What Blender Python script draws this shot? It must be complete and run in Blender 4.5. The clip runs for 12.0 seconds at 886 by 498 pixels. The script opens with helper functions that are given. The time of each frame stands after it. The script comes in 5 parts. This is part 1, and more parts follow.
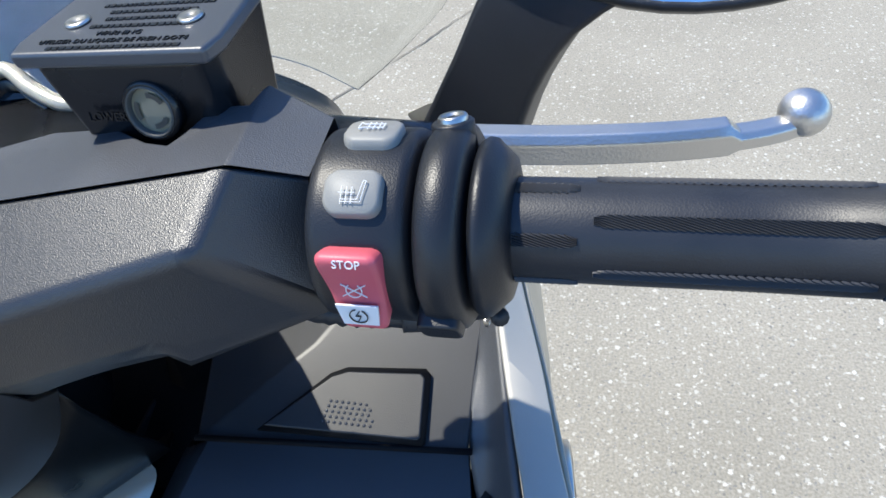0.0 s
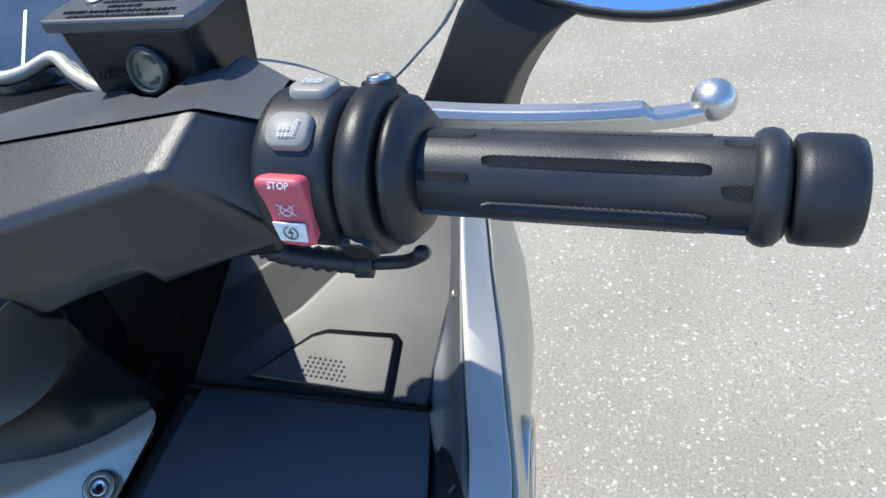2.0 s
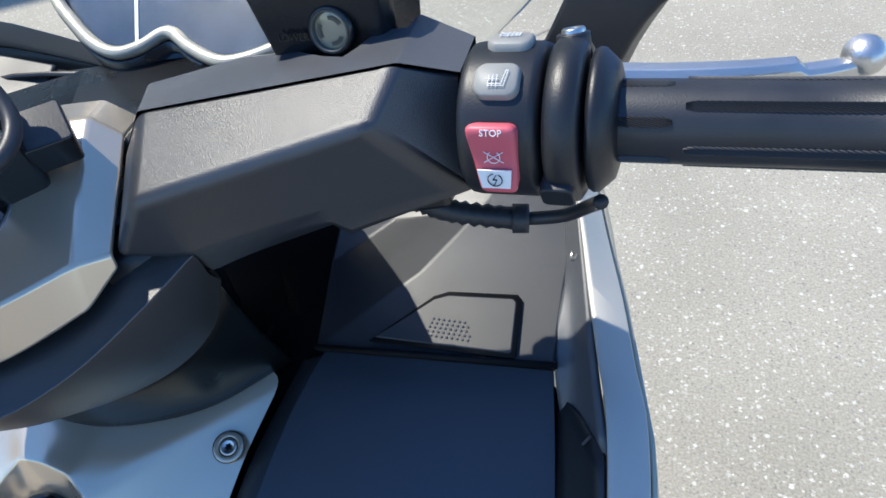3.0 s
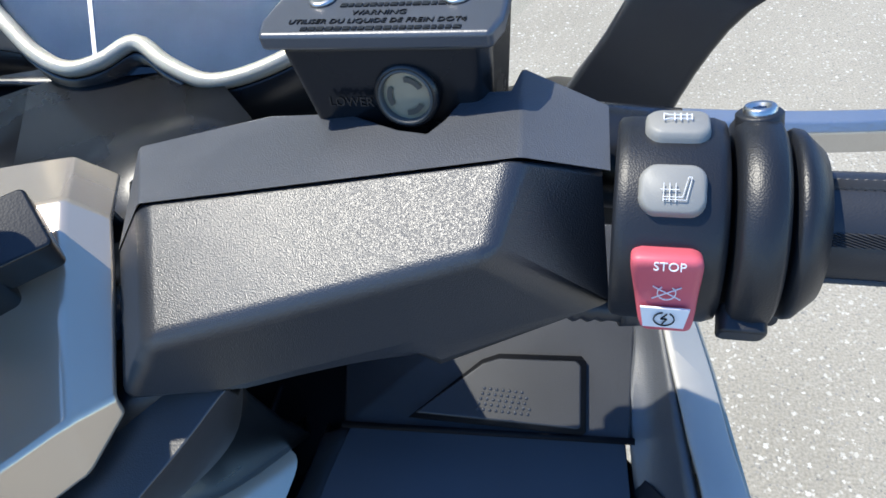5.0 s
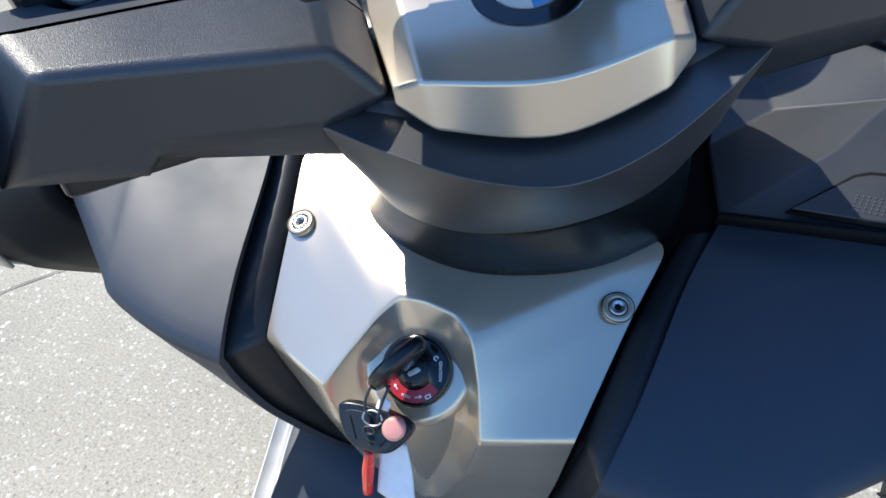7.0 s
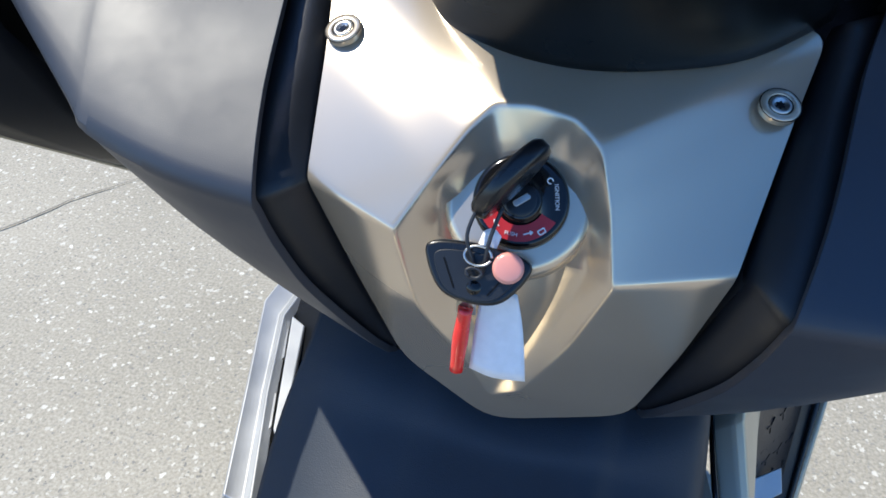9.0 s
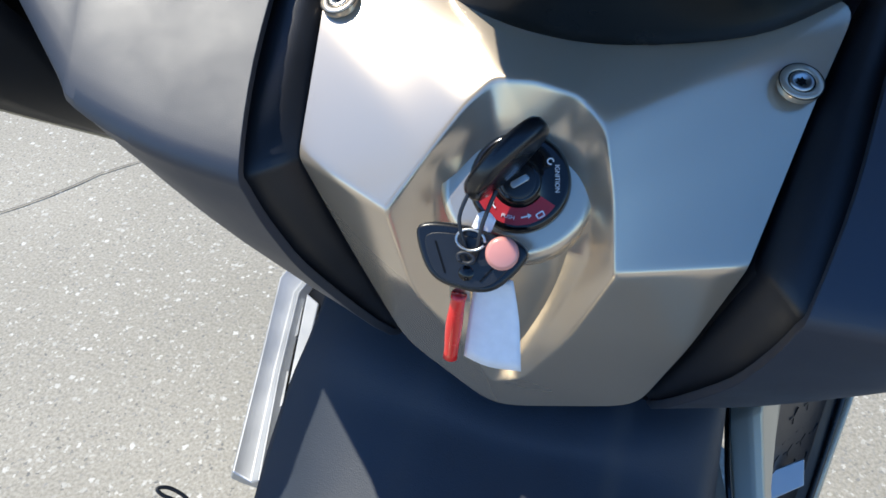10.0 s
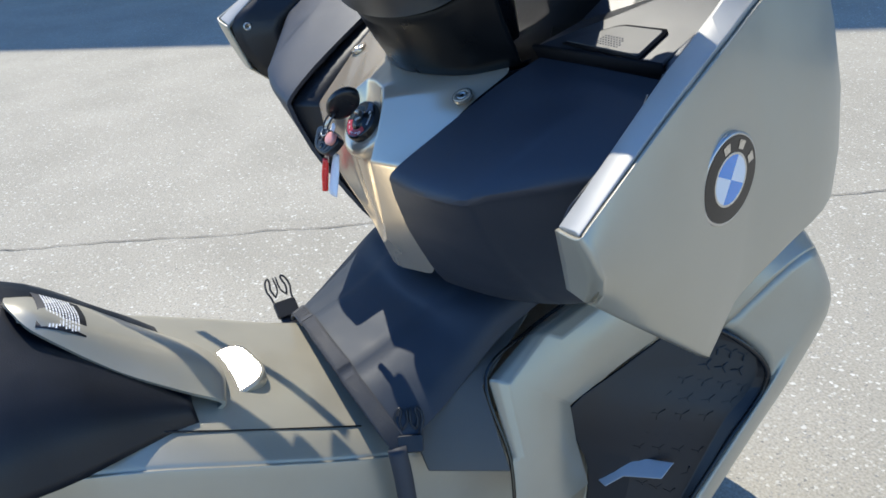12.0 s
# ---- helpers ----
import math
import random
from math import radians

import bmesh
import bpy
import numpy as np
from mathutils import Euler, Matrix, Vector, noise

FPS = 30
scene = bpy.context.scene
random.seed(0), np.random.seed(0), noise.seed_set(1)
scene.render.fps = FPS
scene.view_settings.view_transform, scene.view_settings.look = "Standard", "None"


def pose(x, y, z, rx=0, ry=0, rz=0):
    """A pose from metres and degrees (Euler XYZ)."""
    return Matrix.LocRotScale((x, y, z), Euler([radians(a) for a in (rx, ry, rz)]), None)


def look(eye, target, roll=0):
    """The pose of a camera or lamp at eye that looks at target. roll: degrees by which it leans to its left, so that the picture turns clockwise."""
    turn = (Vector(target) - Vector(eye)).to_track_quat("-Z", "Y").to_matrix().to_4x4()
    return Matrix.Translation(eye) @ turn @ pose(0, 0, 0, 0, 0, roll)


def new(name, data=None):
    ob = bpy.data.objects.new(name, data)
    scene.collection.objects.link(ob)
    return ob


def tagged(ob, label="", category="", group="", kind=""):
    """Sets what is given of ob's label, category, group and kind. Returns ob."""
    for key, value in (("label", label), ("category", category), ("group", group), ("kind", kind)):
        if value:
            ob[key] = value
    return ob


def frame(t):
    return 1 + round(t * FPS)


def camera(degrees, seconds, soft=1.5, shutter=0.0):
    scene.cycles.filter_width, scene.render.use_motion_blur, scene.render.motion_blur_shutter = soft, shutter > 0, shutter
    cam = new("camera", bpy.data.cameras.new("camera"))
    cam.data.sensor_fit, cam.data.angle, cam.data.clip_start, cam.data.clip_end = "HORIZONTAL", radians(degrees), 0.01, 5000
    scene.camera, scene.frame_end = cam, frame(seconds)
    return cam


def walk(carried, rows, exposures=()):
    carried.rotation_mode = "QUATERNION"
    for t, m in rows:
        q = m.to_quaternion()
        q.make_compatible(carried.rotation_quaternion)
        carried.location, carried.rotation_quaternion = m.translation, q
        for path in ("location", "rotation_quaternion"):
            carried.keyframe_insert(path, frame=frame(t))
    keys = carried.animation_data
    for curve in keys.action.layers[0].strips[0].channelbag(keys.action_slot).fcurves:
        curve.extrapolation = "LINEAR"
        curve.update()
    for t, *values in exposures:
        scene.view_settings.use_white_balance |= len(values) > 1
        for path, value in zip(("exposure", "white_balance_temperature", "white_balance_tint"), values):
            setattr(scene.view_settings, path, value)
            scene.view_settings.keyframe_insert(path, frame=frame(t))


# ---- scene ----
cam = camera(61.8, 12.0, soft=1.6)
PATH = [
    (0, (0.335, 0.108, 1.298), (-0.015, 1.545, -0.048), -5.2),
    (0.5, (0.36, 0.101, 1.3), (0.003, 1.549, -0.032), -4.8),
    (1, (0.371, 0.086, 1.299), (-0.021, 1.55, -0.006), -4.9),
    (1.5, (0.388, 0.078, 1.298), (-0.054, 1.55, 0.018), -5.0),
    (2, (0.387, 0.066, 1.298), (-0.104, 1.538, 0.036), -5.4),
    (2.5, (0.373, 0.054, 1.299), (-0.15, 1.518, 0.04), -5.9),
    (3, (0.329, 0.031, 1.299), (-0.177, 1.481, 0.018), -6.5),
    (3.2, (0.303, 0.037, 1.299), (-0.172, 1.483, 0.001), -6.8),
    (4.8, (0.258, 0.114, 1.298), (-0.065, 1.493, -0.114), -5.3),
    (5, (0.255, 0.107, 1.301), (-0.081, 1.488, -0.106), -4.8),
    (5.5, (0.222, 0.062, 1.304), (-0.171, 1.464, -0.067), -3.6),
    (6, (0.185, -0.007, 1.298), (-0.329, 1.418, -0.008), -3.5),
    (6.5, (0.163, -0.052, 1.269), (-0.429, 1.377, 0.0), -2.6),
    (6.6, (0.16, -0.059, 1.261), (-0.443, 1.371, -0.001), -2.6),
    (7, (0.138, -0.086, 1.237), (-0.481, 1.35, -0.01), -2.6),
    (7.5, (0.127, -0.111, 1.217), (-0.479, 1.343, -0.015), -2.3),
    (7.7, (0.123, -0.104, 1.201), (-0.468, 1.349, -0.04), -2.4),
    (9.3, (0.028, -0.083, 1.081), (-0.349, 1.415, -0.189), 1.1),
    (9.5, (0.039, -0.062, 1.075), (-0.367, 1.406, -0.221), -0.1),
    (10, (0.048, -0.073, 1.09), (-0.418, 1.363, -0.222), -0.5),
    (10.5, (0.102, -0.104, 1.121), (-0.601, 1.256, -0.165), -3.1),
    (11, (0.23, -0.085, 1.137), (-0.806, 1.131, -0.066), -5.6),
    (11.3, (0.338, -0.085, 1.137), (-0.877, 1.009, -0.016), -6.9),
    (11.5, (0.416, -0.091, 1.136), (-0.899, 0.953, 0.048), -6.3),
    (11.8, (0.57, -0.109, 1.135), (-0.881, 0.836, 0.134), -6.0),
    (12, (0.674, -0.118, 1.145), (-0.849, 0.75, 0.183), -5.9),
]
walk(cam, [(t, look(eye, target, roll)) for t, eye, target, roll in PATH],
     exposures=[(0, 1.06), (3, 1.06), (5, 1.13), (6.5, 1.20), (7.5, 1.14), (9.5, 0.98), (10.5, 0.96), (12, 0.96)])

# ---------------------------------------------------------------- light
SUN = Vector((-0.51, 0.06, 0.86)).normalized()
world = bpy.data.worlds.new("sky")
scene.world = world
world.use_nodes = True
wn = world.node_tree.nodes
sky = wn.new("ShaderNodeTexSky")
sky.sky_type, sky.sun_disc = "NISHITA", False
sky.air_density, sky.dust_density, sky.ozone_density = 1.0, 0.1, 6.0
sky.sun_elevation = math.asin(SUN.z)
sky.sun_rotation = math.atan2(SUN.x, SUN.y)
deep = wn.new("ShaderNodeHueSaturation")
deep.inputs["Saturation"].default_value = 1.16
deep.inputs["Hue"].default_value = 0.503
world.node_tree.links.new(sky.outputs[0], deep.inputs["Color"])
world.node_tree.links.new(deep.outputs[0], wn["Background"].inputs[0])
wn["Background"].inputs[1].default_value = 0.15
sun = new("sun", bpy.data.lights.new("sun", "SUN"))
sun.data.energy, sun.data.angle, sun.data.color = 3.02, radians(0.55), (1.0, 0.955, 0.84)
sun.matrix_world = look(SUN * 30, (0, 0, 0))


# ---------------------------------------------------------------- materials
def material(name, color, rough=0.5, metal=0.0, grain=0.0, grain_size=0.002, vary=0.0, vary_size=0.05,
             coat=0.0, sheen=None, spec=0.5, relief=0.4):
    """A surface with colour variation at two scales and a grained relief."""
    m = bpy.data.materials.new(name)
    m.use_nodes = True
    nt, p = m.node_tree, m.node_tree.nodes["Principled BSDF"]
    p.inputs["Roughness"].default_value = rough
    p.inputs["Metallic"].default_value = metal
    p.inputs["Specular IOR Level"].default_value = spec
    p.inputs["Base Color"].default_value = (*color, 1)
    if coat:
        p.inputs["Coat Weight"].default_value = coat
        p.inputs["Coat Roughness"].default_value = 0.06
    co = nt.nodes.new("ShaderNodeTexCoord")
    if vary:
        n = nt.nodes.new("ShaderNodeTexNoise")
        n.inputs["Scale"].default_value, n.inputs["Detail"].default_value = 1 / vary_size, 5
        nt.links.new(co.outputs["Object"], n.inputs["Vector"])
        ramp = nt.nodes.new("ShaderNodeMapRange")
        ramp.inputs[1].default_value, ramp.inputs[2].default_value = 0.3, 0.7
        ramp.inputs[3].default_value, ramp.inputs[4].default_value = 1 - vary, 1 + vary
        nt.links.new(n.outputs[0], ramp.inputs[0])
        mul = nt.nodes.new("ShaderNodeVectorMath")
        mul.operation = "SCALE"
        mul.inputs[0].default_value = color
        nt.links.new(ramp.outputs[0], mul.inputs["Scale"])
        nt.links.new(mul.outputs[0], p.inputs["Base Color"])
        rr = nt.nodes.new("ShaderNodeMapRange")
        rr.inputs[1].default_value, rr.inputs[2].default_value = 0.3, 0.7
        rr.inputs[3].default_value, rr.inputs[4].default_value = rough * 0.88, min(1, rough * 1.12)
        nt.links.new(n.outputs[0], rr.inputs[0])
        nt.links.new(rr.outputs[0], p.inputs["Roughness"])
    if grain:
        g = nt.nodes.new("ShaderNodeTexVoronoi")
        g.inputs["Scale"].default_value = 1 / grain_size
        nt.links.new(co.outputs["Object"], g.inputs["Vector"])
        b = nt.nodes.new("ShaderNodeBump")
        b.inputs["Strength"].default_value, b.inputs["Distance"].default_value = grain, grain_size * relief
        nt.links.new(g.outputs["Distance"], b.inputs["Height"])
        nt.links.new(b.outputs[0], p.inputs["Normal"])
    if sheen:
        p.inputs["Sheen Weight"].default_value = sheen
    return m


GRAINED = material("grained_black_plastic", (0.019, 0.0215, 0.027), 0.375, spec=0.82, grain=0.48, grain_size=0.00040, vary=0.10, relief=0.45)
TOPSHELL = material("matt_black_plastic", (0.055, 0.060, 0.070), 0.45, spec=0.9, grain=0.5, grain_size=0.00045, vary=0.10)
PLASTIC = material("black_plastic", (0.011, 0.0125, 0.016), 0.43, grain=0.25, grain_size=0.0005, vary=0.12)
SATIN = material("satin_dark_plastic", (0.015, 0.021, 0.034), 0.53, spec=0.72, grain=0.25, grain_size=0.0004, vary=0.02)
TRAY = material("smooth_tray_plastic", (0.020, 0.022, 0.026), 0.44, spec=0.55, grain=0.2, grain_size=0.0005, vary=0.10)
BOOT = material("glossy_black_boot", (0.005, 0.006, 0.007), 0.30, spec=0.22, grain=0.05, grain_size=0.0008, vary=0.1)
SHROUD = material("satin_black_shroud", (0.028, 0.029, 0.031), 0.38, spec=1.0, grain=0.25, grain_size=0.0005, vary=0.10)
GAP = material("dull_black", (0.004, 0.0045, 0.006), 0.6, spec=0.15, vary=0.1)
SMOOTH = material("smooth_black", (0.008, 0.009, 0.011), 0.28, grain=0.06, grain_size=0.0008, vary=0.1)
RUBBER = material("grip_rubber", (0.019, 0.021, 0.026), 0.45, grain=0.15, grain_size=0.0006, vary=0.15, vary_size=0.02)
KNURL = material("knurled_rubber", (0.045, 0.046, 0.050), 0.5, vary=0.1)
TITAN = material("titanium_paint", (0.63, 0.53, 0.41), 0.215, metal=0.66, spec=0.35, vary=0.0)
BEIGE = material("beige_silver_paint", (0.435, 0.400, 0.315), 0.36, metal=0.40, coat=0.2, grain=0.03, grain_size=0.0004, vary=0.03)
STEEL = material("cast_aluminium", (0.58, 0.57, 0.55), 0.34, metal=0.92, grain=0.15, grain_size=0.0012, vary=0.05)
SCREW = material("stainless_steel", (0.62, 0.6, 0.56), 0.3, metal=1.0, vary=0.1, vary_size=0.003)
RED = material("red_switch_plastic", (0.58, 0.105, 0.135), 0.45, grain=0.1, grain_size=0.0005, vary=0.06)
GREY = material("grey_switch_plastic", (0.245, 0.243, 0.225), 0.5, grain=0.1, grain_size=0.0005, vary=0.05)
WHITE = material("white_print", (0.8, 0.8, 0.8), 0.5)
GREYP = material("dark_grey_plastic", (0.085, 0.081, 0.072), 0.5, grain=0.3, grain_size=0.0007, vary=0.08)
FABRIC = material("dark_cover_fabric", (0.022, 0.030, 0.043), 0.60, spec=0.5, grain=0.35, grain_size=0.0008, vary=0.15)
RIM = material("satin_rim_paint", (0.40, 0.39, 0.365), 0.50, metal=0.30, spec=0.4, grain=0.05, grain_size=0.0004, vary=0.04)
LEATHER = material("black_seat_leather", (0.0035, 0.0055, 0.010), 0.42, spec=0.5, grain=0.15, grain_size=0.0014, vary=0.15)
BLUE = material("blue_enamel", (0.01, 0.24, 0.66), 0.15, coat=1.0)
STICKER = material("printed_film", (0.012, 0.013, 0.018), 0.65)
INK = material("black_enamel", (0.006, 0.006, 0.007), 0.12, spec=0.35, coat=0.25)


def asphalt():
    m = bpy.data.materials.new("worn_asphalt")
    m.use_nodes = True
    nt, p = m.node_tree, m.node_tree.nodes["Principled BSDF"]
    link = nt.links.new
    co = nt.nodes.new("ShaderNodeTexCoord")

    def noise_at(scale, detail=4):
        n = nt.nodes.new("ShaderNodeTexNoise")
        n.inputs["Scale"].default_value, n.inputs["Detail"].default_value = scale, detail
        link(co.outputs["Object"], n.inputs["Vector"])
        return n.outputs[0]

    def ramp_of(value, *stops):
        r = nt.nodes.new("ShaderNodeValToRGB")
        ends = r.color_ramp.elements
        ends[0].position, ends[0].color = stops[0][0], (*stops[0][1], 1)
        ends[1].position, ends[1].color = stops[-1][0], (*stops[-1][1], 1)
        for at, colour in stops[1:-1]:
            ends.new(at).color = (*colour, 1)
        link(value, r.inputs[0])
        return r.outputs[0]

    def blend(kind, a, b, amount=1.0):
        mix = nt.nodes.new("ShaderNodeMix")
        mix.data_type, mix.blend_type = "RGBA", kind
        mix.inputs[0].default_value = amount if isinstance(amount, float) else 1.0
        if not isinstance(amount, float):
            link(amount, mix.inputs[0])
        link(a, mix.inputs[6])
        link(b, mix.inputs[7])
        return mix.outputs[2]

    # cells bent by noise, so that no stone has a ruled edge
    bend = nt.nodes.new("ShaderNodeTexNoise")
    bend.inputs["Scale"].default_value, bend.inputs["Detail"].default_value = 160, 2
    link(co.outputs["Object"], bend.inputs["Vector"])
    bent = nt.nodes.new("ShaderNodeVectorMath")
    bent.operation = "MULTIPLY_ADD"
    bent.inputs[1].default_value = (0.012, 0.012, 0.012)
    link(bend.outputs["Color"], bent.inputs[0])
    link(co.outputs["Object"], bent.inputs[2])

    def stones(scale, share, low, high):
        """Scattered stones: the bright core of a share of the cells."""
        v = nt.nodes.new("ShaderNodeTexVoronoi")
        v.inputs["Scale"].default_value = scale
        link(bent.outputs[0], v.inputs["Vector"])
        sep = nt.nodes.new("ShaderNodeSeparateColor")
        link(v.outputs["Color"], sep.inputs[0])
        pick = nt.nodes.new("ShaderNodeMapRange")
        pick.inputs[1].default_value, pick.inputs[2].default_value = 1 - share, 1 - share + 0.04
        link(sep.outputs[0], pick.inputs[0])
        core = nt.nodes.new("ShaderNodeMapRange")
        core.inputs[1].default_value, core.inputs[2].default_value = 0.52, 0.30
        link(v.outputs["Distance"], core.inputs[0])
        both = nt.nodes.new("ShaderNodeMath")
        both.operation = "MULTIPLY"
        link(pick.outputs[0], both.inputs[0])
        link(core.outputs[0], both.inputs[1])
        return both.outputs[0], ramp_of(sep.outputs[1], (0.0, low), (1.0, high)), v

    base = ramp_of(noise_at(170, 5), (0.27, (0.232, 0.213, 0.172)), (0.5, (0.322, 0.298, 0.245)), (0.73, (0.405, 0.377, 0.315)))
    stain = ramp_of(noise_at(1.7, 6), (0.3, (0.87, 0.87, 0.86)), (0.7, (1.10, 1.10, 1.10)))
    colour = blend("MULTIPLY", base, stain)
    dark, dark_c, _ = stones(150, 0.16, (0.16, 0.155, 0.140), (0.27, 0.26, 0.235))
    colour = blend("MIX", colour, dark_c, dark)
    small, small_c, fine_v = stones(120, 0.16, (0.39, 0.365, 0.31), (0.57, 0.545, 0.48))
    colour = blend("MIX", colour, small_c, small)
    large, large_c, _ = stones(80, 0.08, (0.41, 0.39, 0.34), (0.62, 0.60, 0.54))
    colour = blend("MIX", colour, large_c, large)
    link(colour, p.inputs["Base Color"])
    p.inputs["Roughness"].default_value = 0.85
    b = nt.nodes.new("ShaderNodeBump")
    b.inputs["Strength"].default_value, b.inputs["Distance"].default_value = 0.35, 0.003
    link(fine_v.outputs["Distance"], b.inputs["Height"])
    link(b.outputs[0], p.inputs["Normal"])
    return m


ASPHALT = asphalt()


# ---------------------------------------------------------------- builders
def finish(ob, mat, smooth=True, bevel=0.0, thick=0.0, segments=2, angle=40):
    ob.data.materials.append(mat)
    if smooth:
        for f in ob.data.polygons:
            f.use_smooth = True
    if thick:
        mod = ob.modifiers.new("thickness", "SOLIDIFY")
        mod.thickness, mod.offset = thick, -1
    if bevel:
        mod = ob.modifiers.new("bevel", "BEVEL")
        mod.width, mod.segments, mod.limit_method, mod.angle_limit = bevel, segments, "ANGLE", radians(angle)
        mod.harden_normals = True
    return ob


def part(name, bm, mat, parent, label="", smooth=True, bevel=0.0, thick=0.0, segments=2, angle=40):
    """One mesh object under a thing or under a part."""
    bmesh.ops.recalc_face_normals(bm, faces=bm.faces) if not thick else None
    me = bpy.data.meshes.new(name)
    bm.to_mesh(me)
    bm.free()
    ob = finish(new(name, me), mat, smooth, bevel, thick, segments, angle)
    ob.parent = parent
    if label:
        tagged(ob, label)
    return ob


def catmull(points, steps, closed=False):
    """A smooth line through the points, steps pieces between neighbours."""
    pts = [Vector(p) for p in points]
    n, out = len(pts), []
    for i in range(n if closed else n - 1):
        at = (lambda k: pts[k % n]) if closed else (lambda k: pts[min(max(k, 0), n - 1)])
        a, b, c, d = at(i - 1), at(i), at(i + 1), at(i + 2)
        for s in range(steps):
            u = s / steps
            out.append(0.5 * (2 * b + (c - a) * u + (2 * a - 5 * b + 4 * c - d) * u * u + (3 * b - a - 3 * c + d) * u ** 3))
    if not closed:
        out.append(pts[-1])
    return out


def loft(rows, along=4, across=4, closed=False, caps=False):
    """A smooth sheet through rows of points; closed: each row is a ring."""
    rows = [catmull(r, across, closed) if across > 1 else [Vector(p) for p in r] for r in rows]
    if along > 1:
        cols = [catmull([r[i] for r in rows], along) for i in range(len(rows[0]))]
        rows = [[c[j] for c in cols] for j in range(len(cols[0]))]
    bm = bmesh.new()
    vs = [[bm.verts.new(p) for p in r] for r in rows]
    n = len(rows[0])
    for a, b in zip(vs, vs[1:]):
        for i in range(n if closed else n - 1):
            bm.faces.new((a[i], a[(i + 1) % n], b[(i + 1) % n], b[i]))
    if caps:
        bm.faces.new(vs[0][::-1])
        bm.faces.new(vs[-1])
    return bm


def solid(verts, faces):
    bm = bmesh.new()
    vs = [bm.verts.new(v) for v in verts]
    for f in faces:
        bm.faces.new([vs[i] for i in f])
    return bm


def prism(outline, depth, frame_m=Matrix()):
    """An outline in x, y pulled down by depth and laid into a frame."""
    bm = bmesh.new()
    top = [bm.verts.new(frame_m @ Vector((x, y, 0))) for x, y in outline]
    low = [bm.verts.new(frame_m @ Vector((x, y, -depth))) for x, y in outline]
    n = len(top)
    bm.faces.new(top)
    bm.faces.new(low[::-1])
    for i in range(n):
        bm.faces.new((top[i], low[i], low[(i + 1) % n], top[(i + 1) % n]))
    return bm


def lathe(profile, m=Matrix(), seg=48, arc=360.0, start=0.0):
    """A profile of (radius, height) turned round z and laid into m."""
    bm = bmesh.new()
    whole = arc >= 360
    count = seg if whole else seg + 1
    rings = []
    for r, h in profile:
        if r < 1e-6:
            v = bm.verts.new(m @ Vector((0, 0, h)))
            rings.append([v] * count)
            continue
        rings.append([bm.verts.new(m @ Vector((r * math.cos(radians(start + arc * i / seg)), r * math.sin(radians(start + arc * i / seg)), h))) for i in range(count)])
    for a, b in zip(rings, rings[1:]):
        for i in range(seg):
            q = [a[i], a[(i + 1) % count], b[(i + 1) % count], b[i]]
            q = list(dict.fromkeys(q))
            if len(q) > 2:
                bm.faces.new(q)
    return bm


def tube(points, radius, steps=6, seg=10):
    """A round cable through the points."""
    line = catmull(points, steps)
    bm, rings = bmesh.new(), []
    side = Vector((0.3, 0.5, 0.81))
    for i, p in enumerate(line):
        d = (line[min(i + 1, len(line) - 1)] - line[max(i - 1, 0)]).normalized()
        side = (side - d * side.dot(d)).normalized()
        other = d.cross(side)
        r = radius(i / (len(line) - 1)) if callable(radius) else radius
        rings.append([bm.verts.new(p + r * (side * math.cos(2 * math.pi * k / seg) + other * math.sin(2 * math.pi * k / seg))) for k in range(seg)])
    for a, b in zip(rings, rings[1:]):
        for k in range(seg):
            bm.faces.new((a[k], a[(k + 1) % seg], b[(k + 1) % seg], b[k]))
    bm.faces.new(rings[0][::-1])
    bm.faces.new(rings[-1])
    return bm


def rounded(w, h, r, n=5):
    """A rounded rectangle as an outline."""
    out = []
    for cx, cy, a in ((w / 2 - r, h / 2 - r, 0), (-w / 2 + r, h / 2 - r, 90), (-w / 2 + r, -h / 2 + r, 180), (w / 2 - r, -h / 2 + r, 270)):
        out += [(cx + r * math.cos(radians(a + 90 * k / n)), cy + r * math.sin(radians(a + 90 * k / n))) for k in range(n + 1)]
    return out


def axes(origin, z, x):
    """A frame at origin with the given z axis and an x axis near the given one."""
    z = Vector(z).normalized()
    x = Vector(x)
    x = (x - z * x.dot(z)).normalized()
    y = z.cross(x)
    return Matrix((( x.x, y.x, z.x, origin[0]), (x.y, y.y, z.y, origin[1]), (x.z, y.z, z.z, origin[2]), (0, 0, 0, 1)))


def mirrored(bm, side):
    """The mesh as it is for side 1, mirrored across x for side -1."""
    if side < 0:
        bmesh.ops.transform(bm, matrix=Matrix.Diagonal((-1, 1, 1, 1)), verts=bm.verts)
        bmesh.ops.reverse_faces(bm, faces=bm.faces)
    return bm


LEAN_RISE = 0.13


def far(bm, side):
    """Like mirrored, with the slight lean of the parked machine on the far side."""
    mirrored(bm, side)
    if side < 0:
        for v in bm.verts:
            v.co.z += LEAN_RISE * abs(v.co.x)
    return bm


def moved(bm, m):
    bmesh.ops.transform(bm, matrix=m, verts=bm.verts)
    return bm


def empty(name, parent=None, at=(0, 0, 0)):
    ob = new(name)
    ob.location = at
    ob.parent = parent
    ob.empty_display_size = 0.05
    return ob


# ---------------------------------------------------------------- ground
def ground():
    bm = bmesh.new()
    bmesh.ops.create_grid(bm, x_segments=40, y_segments=40, size=400)
    return tagged(part("ground", bm, ASPHALT, None, smooth=False), "worn pale grey asphalt with exposed stones", "ground", kind="structure")


ground()

# ---------------------------------------------------------------- scooter
scooter = tagged(empty("motor_scooter"), "large parked motor scooter in beige silver and black plastic, handlebar turned", "scooter")

